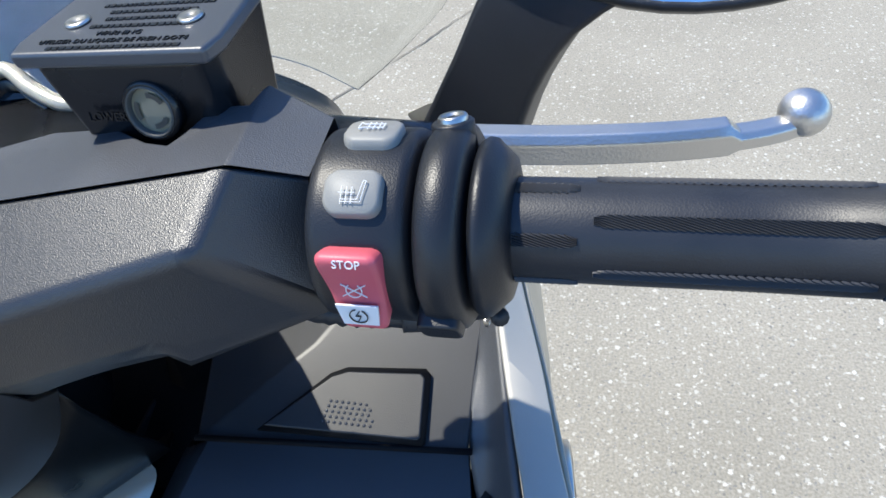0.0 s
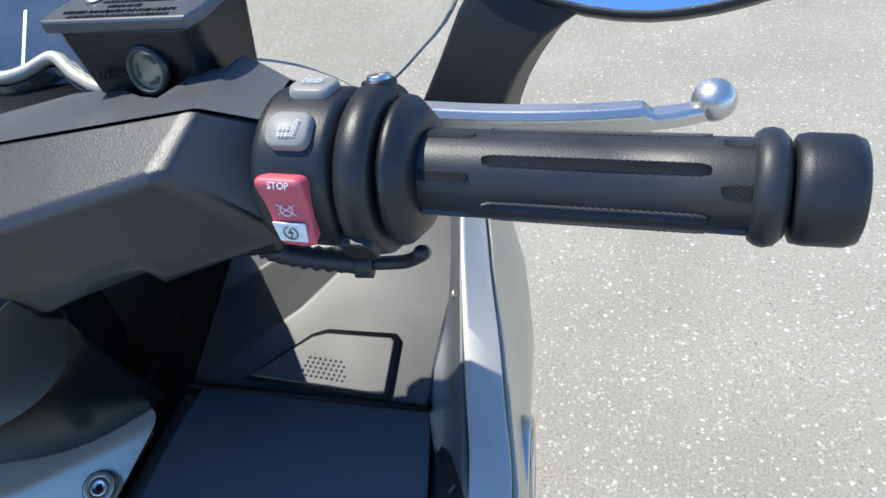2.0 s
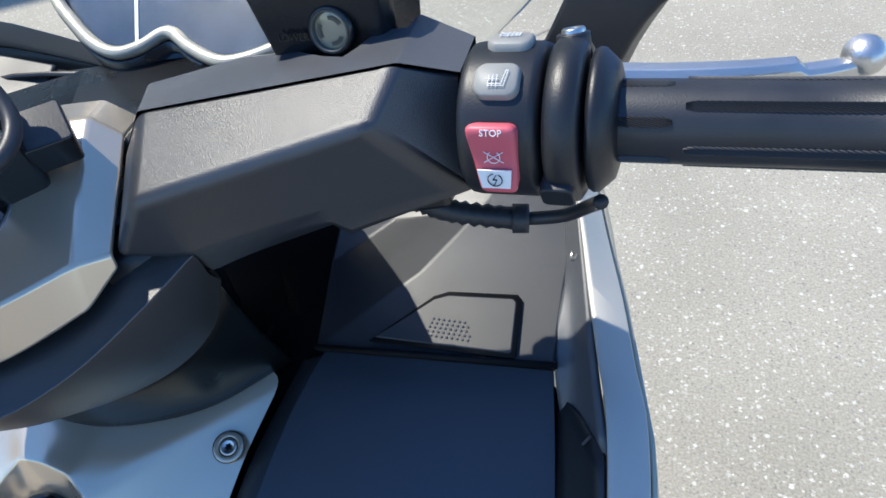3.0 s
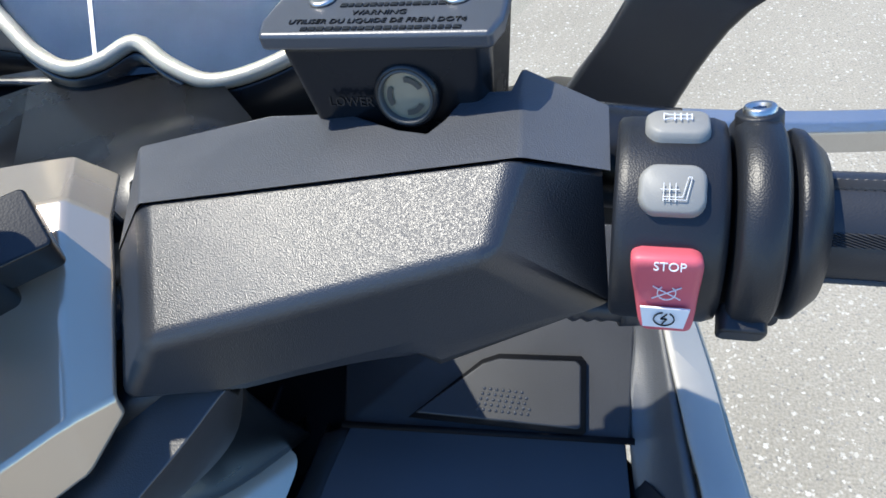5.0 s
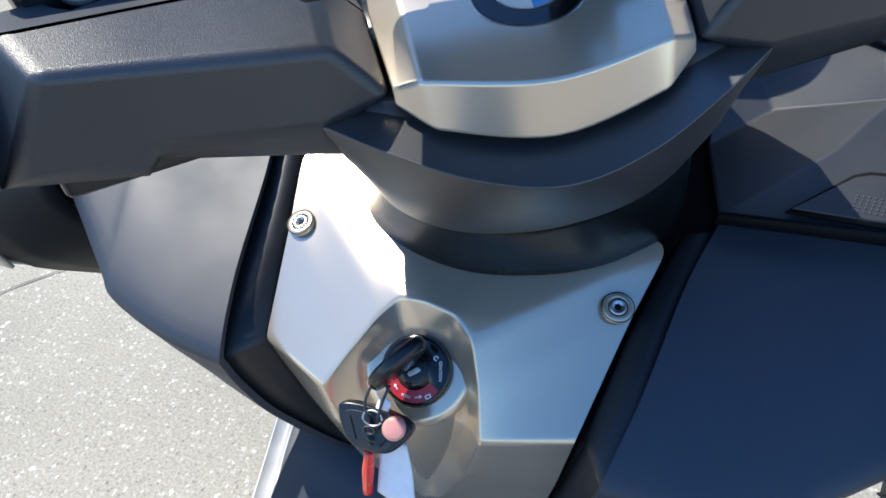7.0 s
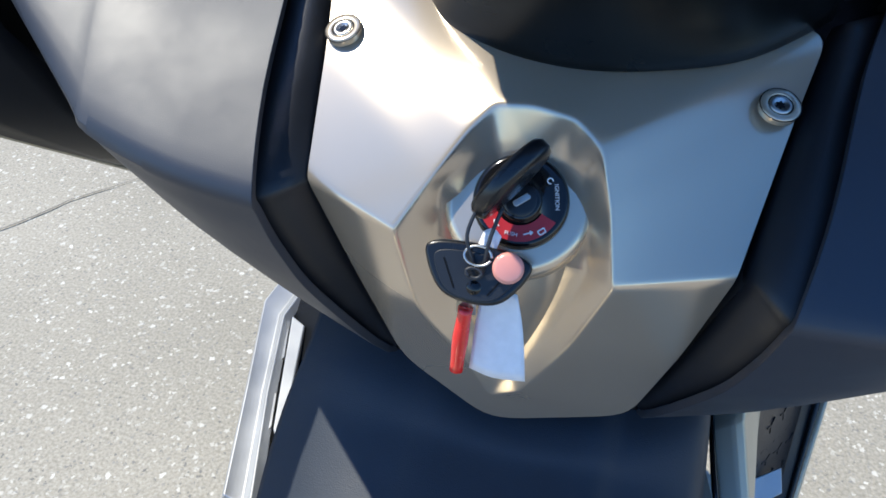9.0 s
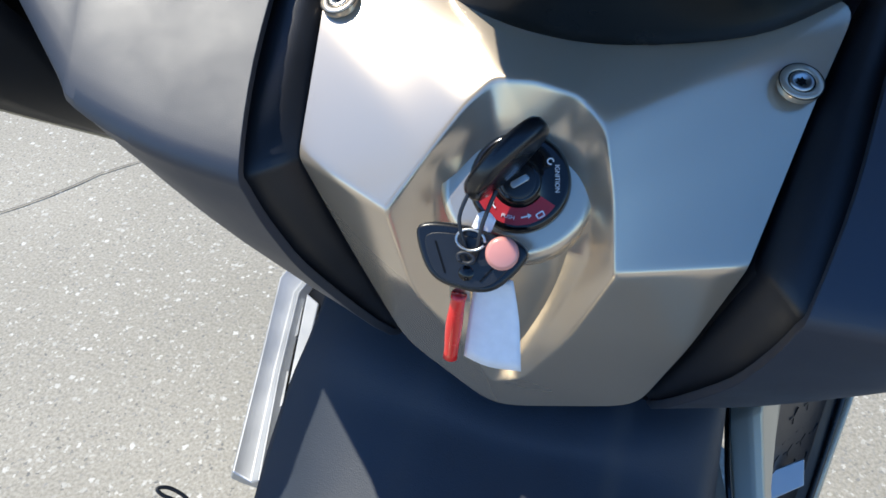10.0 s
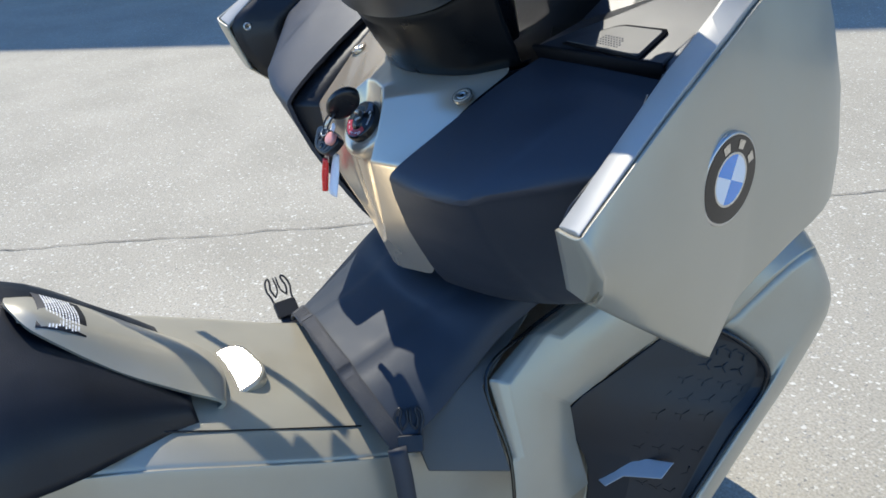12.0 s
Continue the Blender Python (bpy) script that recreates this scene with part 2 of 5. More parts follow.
# The frame of the turned handlebar.
HX = Vector((0.885, 0.4525, 0.110)).normalized()
HZ = (Vector((0, 0, 1)) - HX * HX.z).normalized()
BAR = axes((0.07, 0.18, 1.12), HZ, HX)


def sheet(rows, smooth_rows=1):
    """Rows of points joined into a sheet; each row is smoothed along itself."""
    bm = bmesh.new()
    vs = [[bm.verts.new(p) for p in (catmull(r, smooth_rows) if smooth_rows > 1 else r)] for r in rows]
    for a, b in zip(vs, vs[1:]):
        for k in range(len(a) - 1):
            bm.faces.new((a[k], a[k + 1], b[k + 1], b[k]))
    return bm


def join(*meshes):
    """Several bmeshes of one part as one."""
    bm = bmesh.new()
    for m in meshes:
        me = bpy.data.meshes.new("piece")
        m.to_mesh(me)
        m.free()
        bm.from_mesh(me)
        bpy.data.meshes.remove(me)
    return bm


def bar(a, b, width, normal, lift=0.0004, depth=0.0003):
    """A thin raised stroke from a to b on a surface with that normal."""
    a, b, n = Vector(a), Vector(b), Vector(normal).normalized()
    side = n.cross(b - a).normalized() * width / 2
    return solid([p + n * h for h in (lift, lift - depth) for p in (a - side, b - side, b + side, a + side)],
                 ((0, 1, 2, 3), (7, 6, 5, 4), (0, 4, 5, 1), (1, 5, 6, 2), (2, 6, 7, 3), (3, 7, 4, 0)))


def word(name, text, size, m, mat, parent, depth=0.00015):
    cu = bpy.data.curves.new(name, "FONT")
    cu.body, cu.size, cu.extrude, cu.align_x, cu.align_y = text, size, depth, "CENTER", "CENTER"
    cu.resolution_u = 3
    tmp = new(name, cu)
    me = bpy.data.meshes.new_from_object(tmp.evaluated_get(bpy.context.evaluated_depsgraph_get()))
    bpy.data.objects.remove(tmp)
    bpy.data.curves.remove(cu)
    me.transform(m)
    ob = new(name, me)
    ob.data.materials.clear()
    ob.data.materials.append(mat)
    ob.parent = parent
    return ob


def screw(m, parent, r=0.0045, ring=0.0):
    """A flat screw with a star socket, in a dished ring where the ring is given; m: z outward."""
    ob = part("screw", lathe([(0, -0.004), (r, -0.004), (r, 0.0006), (r * 0.88, 0.0012), (r * 0.62, 0.0010), (r * 0.50, 0.0002), (0, 0.0002)], m, 28), SCREW, parent, "bright star-socket screw")
    star = [(r * (0.46 if k % 2 else 0.30) * math.cos(math.pi * k / 6), r * (0.46 if k % 2 else 0.30) * math.sin(math.pi * k / 6)) for k in range(12)]
    part("socket", prism(star, 0.0006, m @ Matrix.Translation((0, 0, 0.0005))), INK, ob, smooth=False)
    if ring:
        part("screw_gap", lathe([(r * 0.98, -0.0006), (r * 1.14, -0.0006)], m @ Matrix.Translation((0, 0, 0.0010)), 32), GAP, ob)
        part("washer", lathe([(r * 1.11, -0.002), (r * 1.13, 0.0007), (r * 1.2, 0.0009), (ring * 0.90, 0.0009), (ring * 0.94, 0.0005), (ring * 0.95, -0.003)], m, 40), TITAN, ob)
        part("ring_gap", lathe([(ring * 0.94, -0.0002), (ring * 0.995, -0.0002)], m @ Matrix.Translation((0, 0, 0.0006)), 40), GAP, ob)
    return ob


def roundel(m, r, parent, top=90):
    """A round emblem of plain blue and white quarters in a black ring."""
    base = part("emblem", lathe([(0, -0.007), (r, -0.007), (r, 0.0008), (r * 0.95, 0.0018), (r * 0.93, 0.0014), (0, 0.0014)], m, 64), STEEL, parent, "round emblem with blue and white quarters")
    part("emblem_ring", lathe([(r * 0.56, 0.0021), (r * 0.93, 0.0020)], m, 64), INK, base)
    part("emblem_rim", lathe([(r * 0.53, 0.0020), (r * 0.56, 0.0026), (r * 0.585, 0.0022)], m, 48), SCREW, base)
    for k in range(4):
        bm = lathe([(0.0001, 0.0023), (r * 0.54, 0.0021)], m, 12, 90, 90 * k + top + 90)
        part("emblem_quarter", bm, BLUE if k % 2 else WHITE, base)
    for k in (-1, 0, 1):
        part("ring_mark", lathe([(r * 0.65, 0.0024), (r * 0.84, 0.0024)], m, 4, 16, top - 8 + 42 * k), SCREW, base)
    return base


def bar_cover(side):
    """The faceted cover of one handlebar arm, in two shells with a seam."""
    A, B, C, D = (0.087, 0.046, 0.029), (0.081, -0.001, 0.0132), (0.175, -0.0295, 0.0335), (0.193, -0.005, 0.043)
    E, F, G = (0.213, -0.015, 0.038), (0.204, -0.026, -0.008), (0.061, 0.005, -0.015)
    tip, foot_in, H1, H2 = (0.091, 0.002, -0.020), (0.086, 0.024, -0.050), (0.1525, -0.018, -0.006), (0.1595, -0.019, -0.0115)
    M, B2, F2, M2 = (0.069, 0.057, 0.005), (0.10, 0.06, -0.045), (0.215, 0.02, -0.02), (0.075, 0.07, -0.02)
    bm = solid((A, B, C, D, E, F, G, tip, foot_in, H1, H2, M, B2, F2, M2),
               ((0, 1, 2, 3), (3, 2, 5, 4), (1, 6, 7, 9, 10, 5, 2), (7, 8, 9), (0, 11, 6, 1), (8, 12, 13, 5, 10, 9), (6, 11, 14, 12, 8, 7), (0, 3, 4, 13, 12, 14, 11)))
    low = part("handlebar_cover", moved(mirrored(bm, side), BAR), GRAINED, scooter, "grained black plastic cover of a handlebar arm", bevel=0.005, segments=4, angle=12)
    up = 0.0012
    lift = lambda p: (p[0], p[1] - 0.0040, p[2] - 0.0002)
    A2, D2, E2, M3 = lift(A), lift(D), lift(E), lift(M)
    top = [(0.225, 0.007, 0.037), (0.209, 0.031, 0.041), (0.202, 0.022, 0.041), (0.191, 0.029, 0.040), (0.181, 0.021, 0.039), (0.175, 0.019, 0.038),
           (0.168, 0.026, 0.037), (0.156, 0.048, 0.033), (0.132, 0.066, 0.029), (0.084, 0.085, 0.021)]
    n = len(top)
    low_edge = [(x, y + 0.012, z - 0.03) for x, y, z in top]
    vs = [A2, D2, E2, M3] + top + low_edge
    T = lambda k: 4 + k
    L = lambda k: 4 + n + k
    faces = [(0, 1, T(2), *[T(k) for k in range(3, n)]), (1, T(1), T(2)), (1, 2, T(0), T(1)), (0, T(n - 1), 3), (3, T(n - 1), L(n - 1))]
    faces += [(T(k), L(k), L(k + 1), T(k + 1)) for k in range(n - 1)]
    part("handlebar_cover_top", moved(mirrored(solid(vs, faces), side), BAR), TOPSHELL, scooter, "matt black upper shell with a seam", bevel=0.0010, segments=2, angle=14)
    part("arm_base", moved(mirrored(prism([(0.072, 0.032), (0.200, -0.005), (0.213, 0.018), (0.165, 0.054), (0.140, 0.074), (0.085, 0.092), (0.072, 0.092)], 0.036, Matrix.Translation((0, 0, 0.006))), side), BAR), SMOOTH, scooter, bevel=0.003)
    return low


for s in (1, -1):
    bar_cover(s)

# Grip axis of the right arm: z runs out along the bar.
GRIP = BAR @ axes((0.263, -0.038, 0.0125), (0.8756, -0.4826, -0.03), (0, 0, 1))


def on_grip(angle, z, r):
    """A frame on the switch housing: x along the bar, y round it, z outward."""
    a = radians(-angle)
    out = Vector((math.cos(a), math.sin(a), 0))
    return GRIP @ axes((r * math.cos(a), r * math.sin(a), z), out, (0, 0, 1))


def centre_cap():
    rows = [
        [(-0.061, 0.114, -0.010), (-0.049, 0.117, 0.002), (0, 0.120, 0.007), (0.049, 0.117, 0.002), (0.061, 0.114, -0.010)],
        [(-0.066, 0.068, 0.0045), (-0.056, 0.0705, 0.0162), (0, 0.0735, 0.0200), (0.056, 0.0705, 0.0162), (0.066, 0.068, 0.0045)],
        [(-0.066, 0.050, 0.001), (-0.053, 0.050, 0.009), (0, 0.050, 0.010), (0.053, 0.050, 0.009), (0.066, 0.050, 0.001)],
        [(-0.060, 0.008, -0.013), (-0.048, 0.000, -0.008), (0, -0.015, -0.009), (0.048, 0.000, -0.008), (0.060, 0.008, -0.013)],
        [(-0.060, 0.007, -0.018), (-0.046, -0.005, -0.026), (0, -0.014, -0.032), (0.046, -0.005, -0.026), (0.060, 0.007, -0.018)],
    ]
    fine = []
    for r in rows:
        a, b, c, d, e = [Vector(p) for p in r]
        fine.append([a] + catmull([b, c, d], 8) + [e])
    cap = part("handlebar_cap", moved(sheet(fine), BAR), TITAN, scooter, "satin titanium silver centre cap of the handlebar", bevel=0.003, thick=0.004, segments=3, angle=14)
    roundel(BAR @ axes((0, 0.035, 0.0078), (0, -0.29, 0.957), (1, 0, 0)), 0.0252, scooter)
    part("cap_boot", moved(sheet([[(-0.05, 0.113, -0.003), (0, 0.116, 0.002), (0.05, 0.113, -0.003)], [(-0.06, 0.115, -0.06), (0, 0.12, -0.06), (0.06, 0.115, -0.06)]], 6), BAR), SMOOTH, scooter, thick=0.003)
    return cap


centre_cap()


def shroud():
    def both(half):
        return [(-x, y, z) for x, y, z in half[:0:-1]] + half

    edge = both([(0, -0.032, -0.0445), (0.035, -0.026, -0.0390), (0.068, -0.010, -0.0290), (0.091, 0.004, -0.0205)])
    inner = both([(0, -0.006, -0.037), (0.03, 0.000, -0.034), (0.052, 0.012, -0.026), (0.060, 0.030, -0.018)])
    wall = both([(0, 0.024, -0.106), (0.042, 0.027, -0.101), (0.070, 0.033, -0.086), (0.083, 0.038, -0.062)])
    bulge = [tuple(Vector(a).lerp(Vector(b), 0.55) + Vector((0, -0.0035, 0))) for a, b in zip(edge, wall)]
    lip = [(x * 0.995, y + 0.002, z - 0.002) for x, y, z in wall]
    tuck = [(x * 0.95, y + 0.009, z - 0.001) for x, y, z in wall]
    part("handlebar_shroud", moved(sheet([inner, edge, [tuple(Vector(a).lerp(Vector(b), 0.06)) for a, b in zip(edge, wall)], bulge, wall, lip, tuck], 6), BAR), SHROUD, scooter, "black plastic shelf wrapped round the centre cap", bevel=0.0016, thick=0.003, segments=3, angle=30)
    to_bar = BAR.inverted()
    foot = [to_bar @ Vector(p) for p in ((-0.090, 0.315, 0.962), (-0.064, 0.266, 0.952), (-0.032, 0.244, 0.950), (0.010, 0.236, 0.948), (0.050, 0.243, 0.949), (0.090, 0.264, 0.951), (0.126, 0.298, 0.960))]
    collar = [Vector(p) for p in tuck]
    neck = [collar, [c.lerp(f, 0.25) + Vector((0, -0.003, 0)) for c, f in zip(collar, foot)], [c.lerp(f, 0.6) + Vector((0, -0.004, 0)) for c, f in zip(collar, foot)], [c.lerp(f, 0.9) for c, f in zip(collar, foot)], foot, [f + Vector((0, 0.014, -0.006)) for f in foot]]
    part("steering_boot", moved(sheet(neck, 6), BAR), BOOT, scooter, "round black neck below the handlebar", thick=0.003)
    ring = [(0.060 * math.cos(a), 0.12 + 0.060 * math.sin(a)) for a in [2 * math.pi * i / 24 for i in range(24)]]
    part("steering_head", prism(ring, 0.13, BAR @ Matrix.Translation((0, 0, -0.03))), SMOOTH, scooter)
    part("handlebar_yoke", prism([(-0.098, 0.034), (0.098, 0.034), (0.098, 0.07), (0.085, 0.082), (-0.085, 0.082), (-0.098, 0.07)], 0.024, BAR @ Matrix.Translation((0, 0, -0.014))), SMOOTH, scooter)
    for s in (1, -1):
        # stretched forward below the bar to keep sun off tray and dash tub
        part("front_cover", moved(mirrored(prism([(0.0, 0.086), (0.13, 0.078), (0.128, 0.112), (0.115, 0.16), (0.098, 0.22), (0.06, 0.25), (0.0, 0.255)], 0.02, Matrix.Translation((0, 0, -0.028))), s), BAR), SMOOTH, scooter)
        if s < 0:
            part("front_cover", moved(mirrored(prism([(0.10, 0.05), (0.155, 0.04), (0.166, 0.07), (0.15, 0.10), (0.10, 0.10)], 0.03, Matrix.Translation((0, 0, -0.006))), s), BAR), SMOOTH, scooter)
        part("arm_filler", moved(mirrored(prism([(0.055, 0.004), (0.086, 0.012), (0.10, 0.04), (0.055, 0.04)], 0.018, Matrix.Translation((0, 0, -0.016))), s), BAR), PLASTIC, scooter)


shroud()


def icon(strokes, m, width, parent, mat=None):
    """A printed symbol of thin strokes in a frame; sizes in millimetres."""
    bms = [bar(m @ Vector((ax / 1000, ay / 1000, 0)), m @ Vector((bx / 1000, by / 1000, 0)), width, m.to_3x3() @ Vector((0, 0, 1))) for ax, ay, bx, by in strokes]
    return part("printed_symbol", join(*bms), mat or WHITE, parent, smooth=False)


def ring_strokes(r, n=14, gap=0, start=0.0, cx=0.0, cy=0.0):
    pts = [(cx + r * math.cos(radians(start + (360 - gap) * k / n)), cy + r * math.sin(radians(start + (360 - gap) * k / n))) for k in range(n + 1)]
    return [(*a, *b) for a, b in zip(pts, pts[1:])]


VIEW = -54.0  # the angle round the bar that faces the rider's eye


def controls():
    """Right-hand switches, throttle, grip and weight."""
    lp = lambda name, prof, mat, label="", **k: part(name, lathe(prof, GRIP, 72), mat, scooter, label, **k)
    housing = lp("switch_housing", [(0, -0.0525), (0.0262, -0.0525), (0.0274, -0.0515), (0.0278, -0.049), (0.0278, -0.0280), (0.0268, -0.0252), (0.0215, -0.0242), (0, -0.0242)], PLASTIC, "round black switch housing")
    lp("throttle_collar", [(0.015, -0.0236), (0.0268, -0.0230), (0.0288, -0.0215), (0.0295, -0.0170), (0.0288, -0.0128), (0.0262, -0.0112), (0.015, -0.0108)], PLASTIC, "black throttle collar")
    lp("grip_flange", [(0.014, -0.0096), (0.0245, -0.0094), (0.0255, -0.0078), (0.0252, -0.006), (0.0205, -0.0010), (0.016, 0.0002), (0.0147, 0.0003)], PLASTIC)
    grip = lp("grip", [(0.0145, -0.002), (0.0146, 0.03), (0.0144, 0.06), (0.0146, 0.1000), (0.0158, 0.1003), (0.0172, 0.1022), (0.0177, 0.1045), (0.0171, 0.1072), (0.0146, 0.1096), (0.013, 0.1100)], RUBBER, "black heated rubber grip with knurled ribs")
    lp("bar_end_weight", [(0, 0.1108), (0.0142, 0.1108), (0.0158, 0.1116), (0.0164, 0.115), (0.0162, 0.1255), (0.0150, 0.1285), (0.013, 0.1293), (0, 0.1295)], PLASTIC, "black bar end weight")
    # knurled ribs: recessed patches of small studs, staggered round the grip
    for k in range(12):
        ang = VIEW + 18 + 60 * (k // 2) - 22 * (k % 2)
        spans = ((0.0215, 0.0885),) if k % 2 == 0 else ((0.0005, 0.0175), (0.0915, 0.0995))
        for z0, z1 in spans:
            bm = bmesh.new()
            half = 7.6
            across = 6
            count = max(4, int((z1 - z0) / 0.00105))
            vs = []
            for i in range(count + 1):
                z = z0 + (z1 - z0) * i / count
                e = min(z - z0, z1 - z) if len(spans) == 1 else min(z1 - z, 1) if z0 < 0.05 else z - z0
                w = half * (0.55 + 0.45 * min(1, max(0, e) / 0.003))
                row = []
                for j in range(across * 2 + 1):
                    a = radians(-(ang - w + 2 * w * j / (across * 2)))
                    r = 0.01456 + (0.00055 if (i + j) % 2 else -0.0001) + (0.0001 if 0 < j < across * 2 else -0.0003)
                    row.append(bm.verts.new(GRIP @ Vector((r * math.cos(a), r * math.sin(a), z))))
                vs.append(row)
            for a, b in zip(vs, vs[1:]):
                for j in range(across * 2):
                    bm.faces.new((a[j], a[j + 1], b[j + 1], b[j]))
            part("knurled_rib", bm, KNURL, grip, smooth=False)

    def key(name, angle, z, outline, lift, mat, label, taper=0.86):
        """A rounded push button that stands out of the housing."""
        m = on_grip(angle, z, 0.0262)
        bm = bmesh.new()
        rings = []
        for sc, h in ((1.0, 0.0), (1.0, lift * 0.55), (0.96, lift * 0.85), (taper, lift)):
            rings.append([bm.verts.new(m @ Vector((x * sc, y * sc, h - 18.0 * (y * sc) ** 2))) for x, y in outline])
        for a, b in zip(rings, rings[1:]):
            for i in range(len(a)):
                bm.faces.new((a[i], a[(i + 1) % len(a)], b[(i + 1) % len(a)], b[i]))
        bm.faces.new(rings[-1])
        return part(name, bm, mat, housing, label), m @ Matrix.Translation((0, 0, lift + 0.0002))

    pill = [(x - 0.001 if x > 0 else x * (1 - 0.15 * abs(y) / 0.006), y) for x, y in rounded(0.0175, 0.0128, 0.0038)]
    b, m = key("heating_button", VIEW + 23, -0.0385, pill, 0.0045, GREY, "grey button with a heated seat symbol")
    seat = [(3.2, 2.6, 2.0, -2.4), (2.0, -2.4, -2.6, -2.4), (3.2, 2.6, 4.0, 2.6), (4.0, 2.6, 2.9, -3.1), (2.9, -3.1, -2.6, -3.1)]
    seat += [(-2.4 + 1.4 * k, -3.6, -2.4 + 1.4 * k, 1.0) for k in range(3)] + [(-3.2, -0.6, 1.2, -0.6)]
    icon(seat, m, 0.00012, b)
    b, m = key("grip_heating_button", VIEW + 65, -0.0375, pill, 0.0045, GREY, "grey button with a heated grip symbol")
    icon([(-3.8, 1.8, -3.8, -1.8), (-3.8, 1.8, -2.4, 1.0), (-3.8, -1.8, -2.4, -1.0), (-2.4, 1, 3, 1), (-2.4, -1, 3, -1), (3, 1.6, 3, -1.6)] + [(-1.2 + 1.5 * k, -2.0, -1.2 + 1.5 * k, 2.0) for k in range(3)], m, 0.00024, b)
    # red engine switch, a rocker with a hollow middle
    z0 = -0.0384
    rows = []
    for ang, lift, w in ((14.5, -0.001, 0.011), (14, 0.0040, 0.0125), (13, 0.0060, 0.0150), (11, 0.0070, 0.0166), (8, 0.0068, 0.0170), (3, 0.0056, 0.0167), (-5, 0.0040, 0.0160), (-14, 0.0034, 0.0152), (-23, 0.0044, 0.0144), (-31, 0.0060, 0.0134), (-35, 0.0060, 0.0122), (-37, 0.0046, 0.0104), (-38, -0.001, 0.0090)):
        a = -radians(VIEW - 19 + ang * 0.95)
        ridge = []
        for x, drop in ((-0.5, 1.0), (-0.5, 0.22), (-0.47, 0.07), (-0.38, 0.0), (0, 0.0), (0.38, 0.0), (0.47, 0.07), (0.5, 0.22), (0.5, 1.0)):
            r = 0.0268 + lift - drop * (lift + 0.001)
            ridge.append((r * math.cos(a), r * math.sin(a), z0 + x * w - 0.00003 * (ang + 12)))
        rows.append(ridge)
    sw = part("engine_stop_switch", moved(loft(rows, 3, 1), GRIP), RED, housing, "red engine stop switch with white print")

    def print_frame(ang, lift):
        return on_grip(VIEW - 19 + ang * 0.95, z0, 0.0268 + lift)

    word("stop_lettering", "STOP", 0.0032, print_frame(8.5, 0.0071) @ pose(0, 0, 0, 3, 0, 0), WHITE, sw)
    icon(ring_strokes(2.2, 14, 70, 125, 0, 0) + [(-3.4, 2.0, 3.4, -2.0), (-3.4, -2.0, 3.4, 2.0)], print_frame(-8.5, 0.0040), 0.00022, sw)
    m = print_frame(-24.0, 0.0056) @ pose(0, 0, 0, -8, 0, 0)
    patch = part("white_patch", prism([(-0.0060, 0.0036), (0.0060, 0.0036), (0.0050, -0.0037), (-0.0050, -0.0037)], 0.0006, m), WHITE, sw, smooth=False)
    icon(ring_strokes(2.5, 16, 40, 100) + [(0.6, 2.0, -0.8, 0.0), (-0.8, 0, 0.7, 0.1), (0.7, 0.1, -0.4, -2.0)], m @ Matrix.Translation((0, 0, 0.0001)), 0.00028, patch, INK)
    # clamp lugs, screw and cable below
    screw(GRIP @ axes((0.0275, -0.0135, -0.0175), (0.85, -0.3, -0.1), (0, 0, 1)), scooter, 0.0042)
    part("clamp_lug", lathe([(0, -0.008), (0.006, -0.008), (0.006, 0.0005), (0.0055, 0.001), (0, 0.001)], GRIP @ axes((0.0262, -0.0128, -0.0175), (0.85, -0.3, -0.1), (0, 0, 1)), 20), PLASTIC, scooter)
    a = -radians(VIEW - 62)
    lug = GRIP @ axes((0.0285 * math.cos(a), 0.0285 * math.sin(a), -0.0185), (math.cos(a), math.sin(a), 0), (0, 0, 1))
    part("collar_lug", prism(rounded(0.012, 0.012, 0.003), 0.008, lug @ Matrix.Translation((0, 0, 0.003))), PLASTIC, scooter, bevel=0.001)
    cable = part("switch_cable", moved(tube([(0.184, 0.012, -0.028), (0.200, 0.008, -0.040), (0.229, 0.001, -0.050)], lambda u: 0.0050 + 0.0007 * math.sin(u * 95), 14), BAR), RUBBER, scooter, "black ribbed cable boot below the switches")
    part("cable_end", moved(tube([(0.226, 0.002, -0.0495), (0.233, 0.000, -0.0505)], 0.0066, 3, 14), BAR), RUBBER, cable)
    part("cable_loop", moved(tube([(0.231, 0.000, -0.050), (0.246, -0.010, -0.046), (0.254, -0.024, -0.033), (0.253, -0.040, -0.019)], 0.0030, 8), BAR), RUBBER, cable)


controls()


def left_grip():
    """Plain grip, switch housing and weight at the far end of the bar."""
    m = BAR @ axes((-0.263, -0.038, 0.0125), (-0.8756, -0.4826, -0.03), (0, 0, 1))
    lp = lambda name, prof, mat, label="": part(name, lathe(prof, m, 48), mat, scooter, label)
    lp("switch_housing", [(0, -0.0525), (0.0262, -0.0525), (0.0278, -0.049), (0.0278, -0.014), (0.0262, -0.0108), (0, -0.0104)], PLASTIC, "round black switch housing")
    lp("grip", [(0.0145, -0.011), (0.0146, 0.03), (0.0144, 0.06), (0.0146, 0.1000), (0.0162, 0.1003), (0.0178, 0.1055), (0.0142, 0.1115), (0.013, 0.1120)], RUBBER, "black rubber grip")
    lp("bar_end_weight", [(0, 0.1130), (0.0142, 0.1130), (0.0167, 0.118), (0.0165, 0.134), (0.0152, 0.1385), (0, 0.1400)], PLASTIC)
    part("brake_lever", moved(tube([(-0.252, 0.040, -0.004), (-0.300, 0.024, -0.013), (-0.352, 0.004, -0.0165), (-0.386, 0.001, -0.017)], 0.006, 5, 10), BAR), STEEL, scooter, "cast aluminium brake lever")


left_grip()


